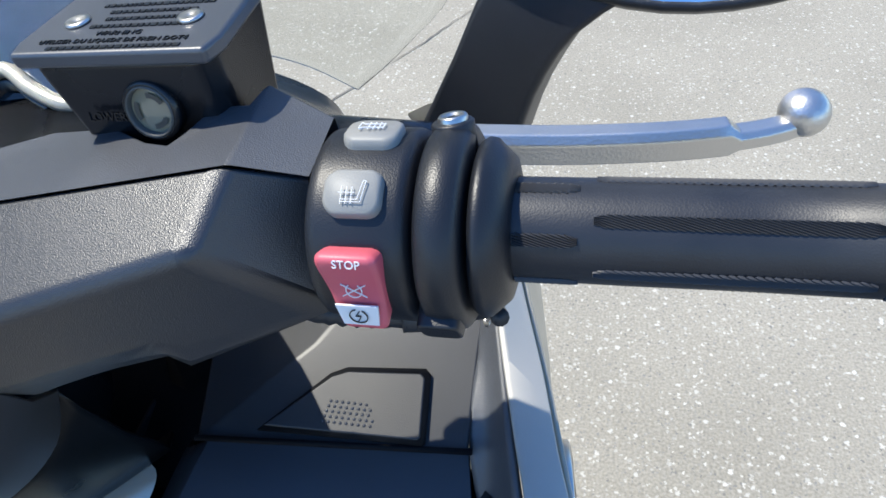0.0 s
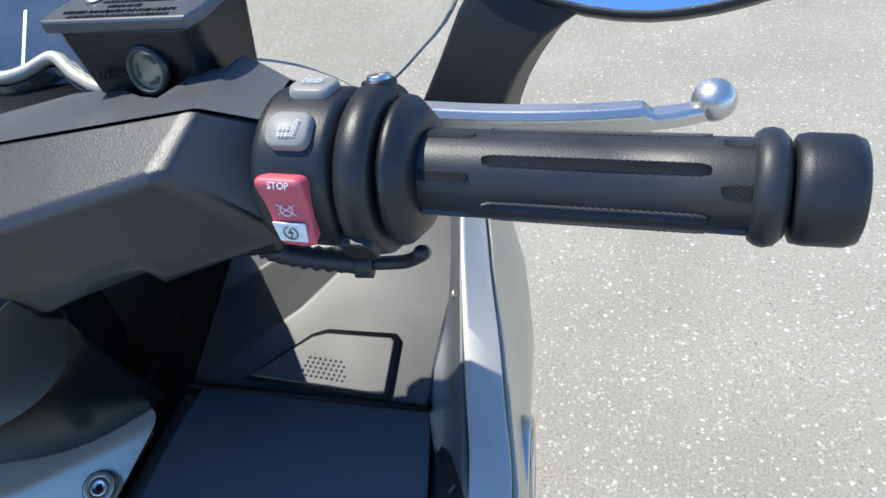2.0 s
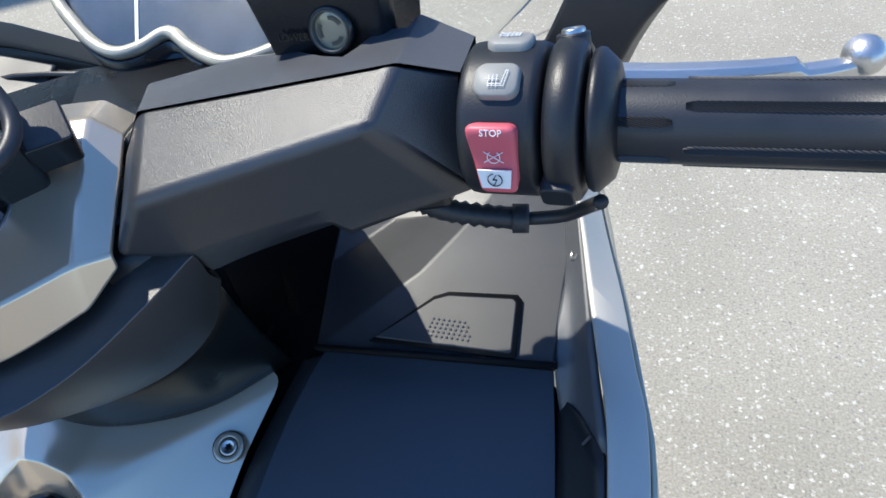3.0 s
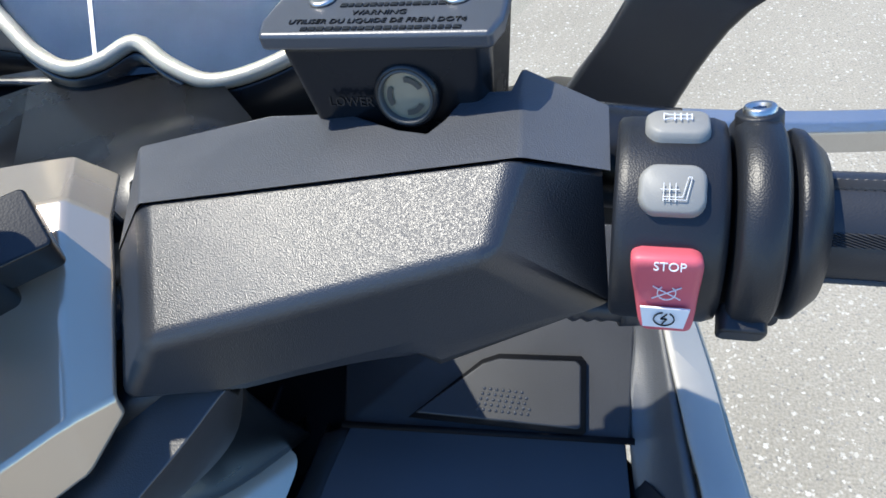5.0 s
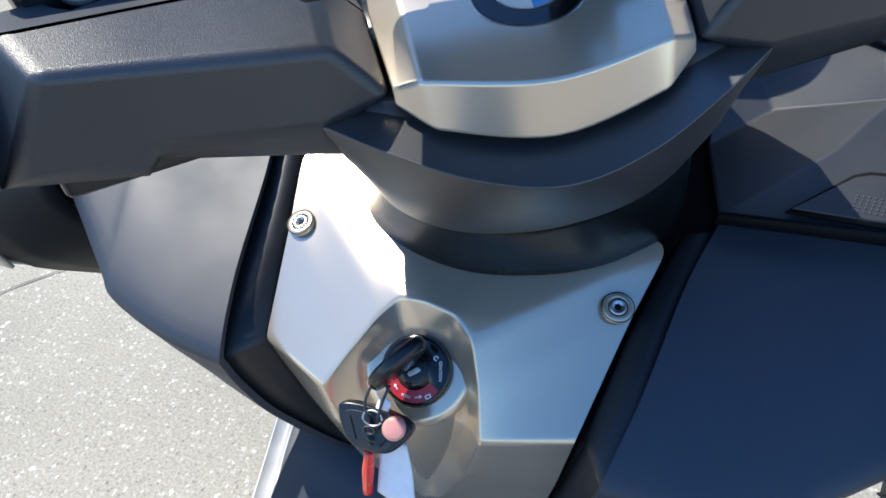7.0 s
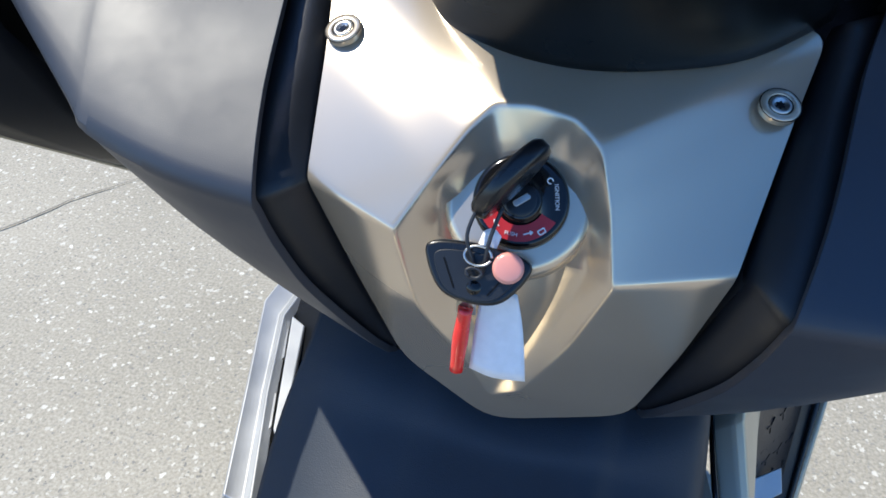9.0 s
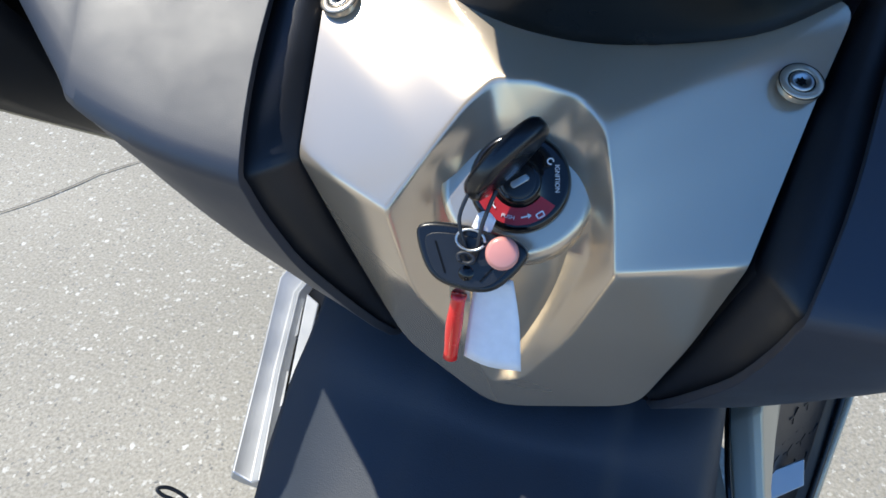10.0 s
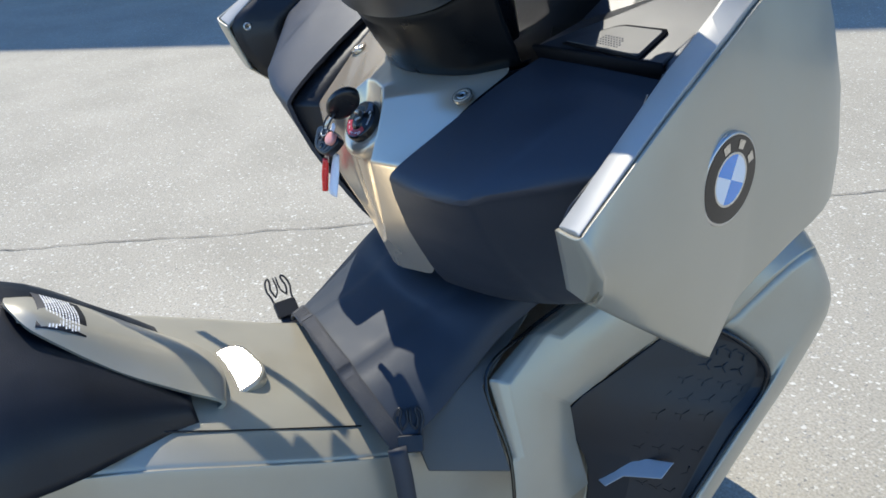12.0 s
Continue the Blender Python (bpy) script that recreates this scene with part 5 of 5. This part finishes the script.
def mirror(side):
    stalk = [[(0.236, 0.47, 1.050), (0.297, 0.450, 1.050), (0.305, 0.49, 1.050), (0.250, 0.52, 1.050)],
             [(0.262, 0.462, 1.105), (0.308, 0.442, 1.095), (0.318, 0.475, 1.095), (0.275, 0.50, 1.105)],
             [(0.284, 0.462, 1.150), (0.327, 0.445, 1.128), (0.342, 0.478, 1.133), (0.297, 0.50, 1.155)],
             [(0.325, 0.465, 1.190), (0.362, 0.448, 1.152), (0.375, 0.480, 1.162), (0.338, 0.50, 1.198)]]
    ob = empty("mirror", scooter)
    part("stalk", mirrored(loft(stalk, 3, 1, closed=True, caps=True), side), PLASTIC, ob, "angular black mirror stalk", bevel=0.004, angle=25)
    head = axes((side * 0.382, 0.474, 1.201), (-0.06 * side, -0.86, 0.50), (side, 0, 0))
    out = [(0.115 * math.cos(a) * (1 + 0.12 * math.cos(2 * a)), 0.066 * math.sin(a) + 0.004 * math.cos(a)) for a in [2 * math.pi * k / 40 for k in range(40)]]
    bm, rings = bmesh.new(), []
    for sc, h in ((0.93, 0.001), (0.97, 0.004), (1.0, 0.0), (1.0, -0.012), (0.88, -0.035), (0.55, -0.052), (0.1, -0.056)):
        rings.append([bm.verts.new(head @ Vector((x * sc, y * sc, h))) for x, y in out])
    for a, b in zip(rings, rings[1:]):
        for k in range(40):
            bm.faces.new((a[k], a[(k + 1) % 40], b[(k + 1) % 40], b[k]))
    bm.faces.new(rings[-1])
    part("mirror_housing", bm, PLASTIC, ob)
    part("mirror_glass", prism([(x * 0.94, y * 0.94) for x, y in out], 0.002, head @ Matrix.Translation((0, 0, 0.0015))), MIRROR, ob, "mirror glass that shows sky", smooth=False)


for s in (1, -1):
    mirror(s)


def wheels():
    """Tyres and rims stand on the ground below the body."""
    for y in (0.60, -0.66):
        m = axes((0, y, 0.28), (1, 0, 0), (0, 1, 0))
        if y > 0:
            m = Matrix.Translation((0, 0.60, 0.28)) @ pose(0, 0, 0, 0, 0, 27) @ axes((0, 0, 0), (1, 0, 0), (0, 1, 0))
        tyre = part("tyre", lathe([(0.19, -0.055), (0.235, -0.066), (0.265, -0.055), (0.28, -0.02), (0.28, 0.02), (0.265, 0.055), (0.235, 0.066), (0.19, 0.055)], m, 64), RUBBER, scooter)
        part("rim", lathe([(0.195, -0.05), (0.17, -0.045), (0.16, -0.02), (0.04, -0.03), (0, -0.03)], m, 48), PLASTIC, tyre)
        part("rim", lathe([(0.195, 0.05), (0.17, 0.045), (0.16, 0.02), (0.04, 0.03), (0, 0.03)], m, 48), PLASTIC, tyre)
    shell = [[(-0.19, -0.95, 0.66), (-0.17, -0.9, 0.45), (-0.10, -0.85, 0.33)], [(-0.20, -0.5, 0.66), (-0.19, -0.5, 0.45), (-0.12, -0.5, 0.28)], [(-0.17, -0.2, 0.62), (-0.17, -0.2, 0.42), (-0.12, -0.2, 0.25)]]
    for s in (1, -1):
        part("rear_side_panel", mirrored(loft(shell, 4, 4), -s), BEIGE, scooter, thick=0.004)
    part("under_body", prism([(-0.12, -0.6), (0.12, -0.6), (0.12, 0.30), (-0.12, 0.30)], 0.3, Matrix.Translation((0, 0, 0.55))), PLASTIC, scooter, bevel=0.03)
    part("front_fender", lathe([(0.30, -0.07), (0.315, -0.04), (0.32, 0), (0.315, 0.04), (0.30, 0.07)], Matrix.Translation((0, 0.60, 0.28)) @ pose(0, 0, 0, 0, 0, 27) @ axes((0, 0, 0), (1, 0, 0), (0, 1, 0)), 24, 150, 20), BEIGE, scooter, thick=0.004)


wheels()


# ---------------------------------------------------------------- loose things on the scooter
def cover_mat():
    rows = [
        [(-0.160, 0.112, 0.598), (-0.10, 0.100, 0.640), (0, 0.088, 0.655), (0.08, 0.086, 0.650), (0.128, 0.092, 0.625), (0.150, 0.100, 0.600)],
        [(-0.166, 0.165, 0.625), (-0.10, 0.150, 0.655), (0, 0.140, 0.667), (0.08, 0.140, 0.662), (0.126, 0.145, 0.640), (0.146, 0.150, 0.618)],
        [(-0.165, 0.215, 0.660), (-0.10, 0.200, 0.680), (0, 0.190, 0.680), (0.07, 0.195, 0.680), (0.120, 0.205, 0.668), (0.136, 0.21, 0.645)],
        [(-0.158, 0.255, 0.690), (-0.10, 0.235, 0.705), (0, 0.215, 0.692), (0.07, 0.222, 0.696), (0.122, 0.25, 0.696), (0.134, 0.26, 0.675)],
        [(-0.160, 0.33, 0.72), (-0.10, 0.32, 0.735), (0, 0.30, 0.715), (0.07, 0.31, 0.718), (0.122, 0.32, 0.715), (0.134, 0.33, 0.70)],
    ]
    mat = tagged(empty("tunnel_cover"), "dark fabric cover strapped over the scooter's centre tunnel", "cover")
    def draped(bm, lift):
        """Fine folds and a raised middle panel."""
        for v in bm.verts:
            edge = abs(v.co.x - 0.004)
            v.co.z += lift + 0.002 * noise.noise(v.co * 14) + 0.0005 * noise.noise(v.co * 45) + 0.006 * (1 - min(1, max(0, (edge - 0.058) / 0.010)))
        return bm

    part("fabric_sheet", draped(loft(rows, 8, 10), 0.003), FABRIC, mat, thick=0.002)
    hem_row = [tuple(Vector(p).lerp(Vector(q), 0.34)) for p, q in zip(rows[0], rows[1])]
    hem = part("woven_hem", draped(loft([rows[0], hem_row], 3, 10), 0.0048), WEBBING, mat, "ribbed webbing hem", thick=0.0012)
    line_a, line_b = catmull(rows[0], 40), catmull(hem_row, 40)
    ridges = [bar(a.lerp(b, 0.06), a.lerp(b, 0.94), 0.0006, (0, -0.35, 0.94), 0.0003, 0.0008) for a, b in zip(line_a, line_b)]
    tagged(part("hem_ribs", draped(join(*ridges), 0.0048), WEBBING, hem, smooth=False), "fine woven ribs", kind="stuff")

    def buckle(m, name):
        b = part(name, prism(rounded(0.027, 0.018, 0.003), 0.007, m @ Matrix.Translation((0, -0.002, 0))), PLASTIC, mat, "black plastic side-release buckle", bevel=0.0015)
        for x in (-1, 1):
            outer = [(x * 0.0115, 0.006), (x * 0.0125, 0.014), (x * 0.0145, 0.021), (x * 0.0130, 0.030), (x * 0.0085, 0.0345), (x * 0.0075, 0.030), (x * 0.0095, 0.022), (x * 0.0075, 0.014)]
            part("prong", tube([m @ Vector((u, v, -0.0035)) for u, v in outer], 0.0014, 4, 8), PLASTIC, b)
            part("guide", tube([m @ Vector((x * 0.0075, 0.012, -0.0035)), m @ Vector((x * 0.0018, 0.020, -0.0035)), m @ Vector((x * 0.0018, 0.034, -0.0035))], 0.0012, 3, 8), PLASTIC, b)
        return b

    mL = axes((-0.187, 0.117, 0.608), (0.64, 0.0, 0.76), (0.04, 1, -0.02)) @ Matrix.Diagonal((1.15, 1.35, 1.15, 1))
    part("strap", prism(rounded(0.024, 0.022, 0.002), 0.004, mL @ Matrix.Translation((0.001, -0.016, -0.003))), RUBBER, mat)
    buckle(mL, "buckle")
    mR = axes((0.152, 0.118, 0.612), (0.75, -0.3, 0.55), (0.5, 0.8, 0))
    buckle(mR, "buckle")
    part("strap", tube([(0.150, 0.103, 0.610), (0.158, 0.102, 0.575), (0.165, 0.10, 0.50), (0.17, 0.10, 0.44)], 0.010, 4, 10), WEBBING, mat, "hanging webbing strap")


WEBBING = material("black_webbing", (0.045, 0.047, 0.054), 0.7, grain=0.4, grain_size=0.0008, vary=0.15)
cover_mat()


def navigation_cradle():
    """Empty navigation holder on the handlebar, seen from its upper face."""
    nav = tagged(empty("navigation_cradle"), "empty grey and black navigation cradle clamped above the handlebar emblem", "navigation cradle")
    m = BAR @ axes((-0.022, 0.014, 0.070), (0, -0.50, 0.866), (1, 0, 0))
    part("tray", prism(rounded(0.112, 0.086, 0.006), 0.008, m @ Matrix.Translation((0.004, 0, -0.006))), NAVGREY, nav, "grey tray with scuffs", bevel=0.0015)
    frame_l = part("button_frame", prism(rounded(0.020, 0.092, 0.006), 0.026, m @ Matrix.Translation((-0.055, 0, 0.014))), NAVBLACK, nav, "black frame with a column of buttons", bevel=0.003, segments=3)
    # black strip on the tray stands in for the button frame's shadow
    part("frame_shade_strip", prism([(-0.010, -0.044), (0.012, -0.041), (0.012, 0.041), (-0.010, 0.044)], 0.010, m @ Matrix.Translation((-0.035, 0, -0.005))), GAP, nav, bevel=0.001)
    for k in range(4):
        bmat = m @ Matrix.Translation((-0.055, -0.031 + 0.0205 * k, 0.0154))
        b = part("button", prism(rounded(0.0105, 0.0155, 0.0025), 0.003, bmat), NAVBLACK, frame_l, bevel=0.001, segments=3)
        icon([(-1.5, -2, -1.5, 2), (-1.5, 2, 1.5, 2.6), (1.5, 2.6, 1.5, -2.6), (1.5, -2.6, -1.5, -2)] if k else [(-2, -1.5, 0, -1.5), (0, -1.5, 0, 1.5), (0, 1.5, -2, 1.5), (-2, 1.5, -2, -1.5), (0.6, 0, 2.4, 0), (0.6, 1.5, 2.2, 2.4), (0.6, -1.5, 2.2, -2.4)], bmat, 0.00022, b, GREYPRINT)
    block = part("connector_block", prism(rounded(0.038, 0.072, 0.003), 0.028, m @ Matrix.Translation((0.0235, -0.004, 0.015))), NAVBLACK, nav, "raised dark block with a vent row", bevel=0.0016)
    part("block_collar", prism(rounded(0.056, 0.042, 0.006), 0.020, m @ Matrix.Translation((0.0235, 0.012, 0.011))), NAVBLACK, nav, bevel=0.002)
    slots = [prism(rounded(0.0026, 0.0026, 0.0006), 0.001, m @ axes((0.0085 + 0.0034 * k, -0.0402, 0.006 - 0.0036 * r), (0, -1, 0), (1, 0, 0))) for k in range(10) for r in range(2)]
    for piece in slots:
        part("vent_slot", piece, INK, block, smooth=False)
    strokes = []
    x = 0.008
    for w in (0.0035, 0.004, 0.0042, 0.0, 0.0042, 0.003, 0.002, 0.003, 0.002, 0.003, 0.002):
        if w:
            strokes.append(bar(m @ Vector((x, 0.026, 0.015)), m @ Vector((x + w * 0.7, 0.026, 0.015)), 0.003, m.to_3x3() @ Vector((0, 0, 1)), 0.0004, 0.0004))
        x += w if w else 0.002
    part("embossed_bars", join(*strokes), SMOOTH, block, smooth=False)
    part("mount_arm", prism(rounded(0.024, 0.03, 0.003), 0.05, BAR @ axes((0.030, 0.036, 0.050), (0.1, -0.3, 0.9), (1, 0.3, 0))), SMOOTH, nav, bevel=0.002)
    part("mount_clamp", prism(rounded(0.03, 0.022, 0.002), 0.016, BAR @ axes((0.044, 0.042, 0.034), (0.2, -0.4, 0.9), (1, 0.3, 0))), SMOOTH, nav, bevel=0.001)
    screw(BAR @ axes((0.0445, 0.024, 0.046), (0.93, -0.36, 0.05), (0, 0, 1)), nav, 0.0052)
    part("cable", moved(tube([(0.028, -0.018, 0.050), (0.040, -0.016, 0.047), (0.053, -0.005, 0.047), (0.056, 0.010, 0.053), (0.049, 0.022, 0.066), (0.036, 0.030, 0.080), (0.028, 0.032, 0.082)], 0.0033, 8, 12), BAR), RUBBER, nav, "black looped cable")
    part("cable_plug", moved(tube([(0.020, -0.018, 0.051), (0.037, -0.017, 0.048)], 0.0052, 2, 14), BAR), RUBBER, nav)


NAVGREY = material("grey_grained_plastic", (0.11, 0.11, 0.108), 0.56, grain=0.16, grain_size=0.00045, vary=0.2, vary_size=0.02)
NAVBLACK = material("dark_grained_plastic", (0.026, 0.027, 0.029), 0.52, spec=0.3, grain=0.25, grain_size=0.0005, vary=0.12)
GREYPRINT = material("grey_print", (0.35, 0.35, 0.35), 0.5)
navigation_cradle()


def keys():
    """Ignition key in the lock with a fob, a pink disc, a paper tag and a red sleeve on cords."""
    key = tagged(empty("ignition_key"), "black ignition key with remote fob and paper tag in the lock", "key")
    e = Vector((0.58, 0.42, 0.70)).normalized()
    n = Vector((0.0, -0.74, 0.67))
    c = Vector((-0.004, 0.170, 0.9225))
    m = axes(c, e.cross(n), e)
    bm, rings = bmesh.new(), []
    out = [(0.0215 * math.cos(a), 0.0150 * math.sin(a)) for a in [2 * math.pi * k / 32 for k in range(32)]]
    for sc, h in ((0.05, 0.0045), (0.75, 0.0045), (0.93, 0.0040), (1.0, 0.002), (1.0, -0.002), (0.93, -0.0040), (0.75, -0.0045), (0.05, -0.0045)):
        rings.append([bm.verts.new(m @ Vector((x * sc, y * sc, h))) for x, y in out])
    for a, b in zip(rings, rings[1:]):
        for k in range(32):
            bm.faces.new((a[k], a[(k + 1) % 32], b[(k + 1) % 32], b[k]))
    bm.faces.new(rings[0][::-1])
    bm.faces.new(rings[-1])
    part("key_head", bm, SMOOTH, key, "rounded black key head")
    part("key_blade", tube([c - n * 0.012, c - n * 0.026], 0.003, 2, 10), SCREW, key)
    for dx in (-0.004, 0.006):
        part("cord", tube([(-0.011 + dx, 0.160, 0.914), (-0.014 + dx, 0.152, 0.903), (-0.012 + dx * 0.5, 0.148, 0.892), (-0.010, 0.146, 0.884)], 0.0009, 5, 6), RUBBER, key)
    fm = axes((-0.013, 0.150, 0.885), (0.05, -0.80, 0.60), (0.97, 0.0, -0.06))
    shape = [(1.28 * x, 1.16 * y) for x, y in ((-0.0185, 0.004), (-0.016, 0.0085), (-0.006, 0.0105), (0.006, 0.0105), (0.016, 0.0085), (0.0185, 0.004), (0.013, -0.007), (0.006, -0.0115), (-0.006, -0.0115), (-0.013, -0.007))]
    out = [(v.x, v.y) for v in catmull([(x, y, 0) for x, y in shape], 4, True)]
    fob = part("remote_fob", prism(out, 0.009, fm @ Matrix.Translation((0, 0, 0.004))), SMOOTH, key, "black remote fob", bevel=0.002, segments=3)
    inset = [(x * 0.80, y * 0.78 - 0.0012) for x, y in out]
    part("fob_inset", prism(inset, 0.001, fm @ Matrix.Translation((0, 0, 0.0046))), PLASTIC, fob, bevel=0.0004)
    for x in (-1, 1):
        part("fob_groove", bar(fm @ Vector((x * 0.0145, 0.0035, 0.0046)), fm @ Vector((x * 0.0075, -0.0085, 0.0046)), 0.0007, fm.to_3x3() @ Vector((0, 0, 1)), 0.0004, 0.0004), GAP, fob, smooth=False)
    part("cord_knot", tube([fm @ Vector((0.0035 * math.cos(1.3 * k), 0.0022 * math.sin(1.3 * k), 0.0066 + 0.0003 * k)) for k in range(9)], 0.0009, 4, 6), RUBBER, key)
    part("paper_scrap", loft([[fm @ Vector((x, 0.0095, 0.001)), fm @ Vector((x + 0.004, 0.0125, 0.003)), fm @ Vector((x + 0.009, 0.0105, 0.002))] for x in (-0.004, -0.0025)] + [[fm @ Vector((0.000, 0.0185, 0.004)), fm @ Vector((0.004, 0.0205, 0.005)), fm @ Vector((0.008, 0.0175, 0.004))]], 2, 3), PAPER, key, "small torn paper scrap", thick=0.0004)
    part("fob_button", lathe([(0, 0.0052), (0.0030, 0.0050), (0.0036, 0.0040)], fm @ Matrix.Translation((0.001, -0.0065, 0)), 20), INK, fob)
    part("pink_disc", lathe([(0, 0.002), (0.0050, 0.0018), (0.0068, 0.001), (0.0070, -0.004), (0, -0.004)], axes((0.0015, 0.1475, 0.8925), (0.15, -0.75, 0.6), (1, 0, 0)), 28), PINK, key, "translucent pink plastic disc")
    part("split_ring", tube([Vector((-0.012, 0.148, 0.896)) + Vector((0.006 * math.cos(a), 0.003 * math.sin(a), 0.003 * math.sin(a))) for a in [0.5 * k for k in range(13)]], 0.0006, 3, 6), SCREW, key)
    part("metal_tab", solid([(-0.021, 0.149, 0.876), (-0.012, 0.149, 0.876), (-0.0115, 0.1475, 0.862), (-0.0205, 0.1475, 0.862)], ((0, 1, 2, 3),)), SCREW, key, thick=0.001)
    part("red_sleeve", tube([(-0.0160, 0.1462, 0.866), (-0.0172, 0.1430, 0.850), (-0.0180, 0.140, 0.831)], lambda u: 0.0036 - 0.0003 * math.sin(9 * u), 4, 14), REDSLEEVE, key, "glossy red plastic sleeve")
    tag = loft([[(-0.010, 0.1545, 0.874), (-0.002, 0.1535, 0.874), (0.006, 0.1525, 0.874)], [(-0.0115, 0.149, 0.856), (0, 0.1475, 0.856), (0.0110, 0.147, 0.856)], [(-0.012, 0.142, 0.832), (0, 0.139, 0.832), (0.0150, 0.139, 0.834)]], 4, 4)
    part("paper_tag", tag, PAPER, key, "torn white paper tag", thick=0.0006)


PINK = material("pink_translucent_plastic", (0.75, 0.30, 0.24), 0.3, coat=0.5)
REDSLEEVE = material("red_sleeve_plastic", (0.80, 0.018, 0.014), 0.25, coat=0.6, vary=0.1, vary_size=0.01)
PAPER = material("white_paper", (0.78, 0.78, 0.80), 0.7, vary=0.05, vary_size=0.006)
keys()


# ---------------------------------------------------------------- building that shades the far ground
def building():
    m = Matrix.Translation((-6.29, 7.45, 0)) @ pose(0, 0, 0, 0, 0, 41.8)
    b = tagged(empty("building"), "plain rendered building beyond the parking ground", "building")
    part("wall", moved(prism([(-22, 0), (22, 0), (22, 9), (-22, 9)], 12.0, Matrix.Translation((0, 0, 12.0))), m), WALL, b, smooth=False)
    part("roof", moved(prism([(-22.1, -0.1), (22.1, -0.1), (22.1, 9.1), (-22.1, 9.1)], 0.25, Matrix.Translation((0, 0, 12.25))), m), PLASTIC, b, smooth=False)


WALL = material("pale_render", (0.5, 0.48, 0.44), 0.9, vary=0.08, vary_size=1.0)


building()


def crack():
    """A thin dark crack across the asphalt."""
    random.seed(3)
    anchors = [(-4.2, -3.2), (-2.16, -0.22), (-1.54, 0.70), (-1.23, 1.16), (-0.54, 2.13), (-0.11, 2.95), (0.5, 4.2), (2.5, 7.5)]
    pts = [Vector((x, y, 0)) for x, y in anchors]
    line = []
    for a, b in zip(pts, pts[1:]):
        n = max(2, int((b - a).length / 0.02))
        side = Vector((-(b - a).y, (b - a).x, 0)).normalized()
        line += [a.lerp(b, k / n) + side * (0.018 * noise.noise(a.lerp(b, k / n) * 4) + 0.008 * noise.noise(a.lerp(b, k / n) * 19)) for k in range(n)]
    bm = bmesh.new()
    vs = []
    for i, p in enumerate(line):
        d = (line[min(i + 1, len(line) - 1)] - line[max(i - 1, 0)]).normalized()
        w = 0.0021 + 0.0022 * noise.noise(p * 9)
        side = Vector((-d.y, d.x, 0)) * max(0.0008, w)
        vs.append((bm.verts.new(p - side + Vector((0, 0, 0.004))), bm.verts.new(p + side + Vector((0, 0, 0.004)))))
    for a, b in zip(vs, vs[1:]):
        bm.faces.new((a[0], a[1], b[1], b[0]))
    tagged(part("crack", bm, CRACK, None, smooth=False), "thin dark crack across the asphalt", "crack", kind="structure")


CRACK = material("crack_dirt", (0.155, 0.147, 0.130), 0.95, vary=0.2, vary_size=0.02)
crack()
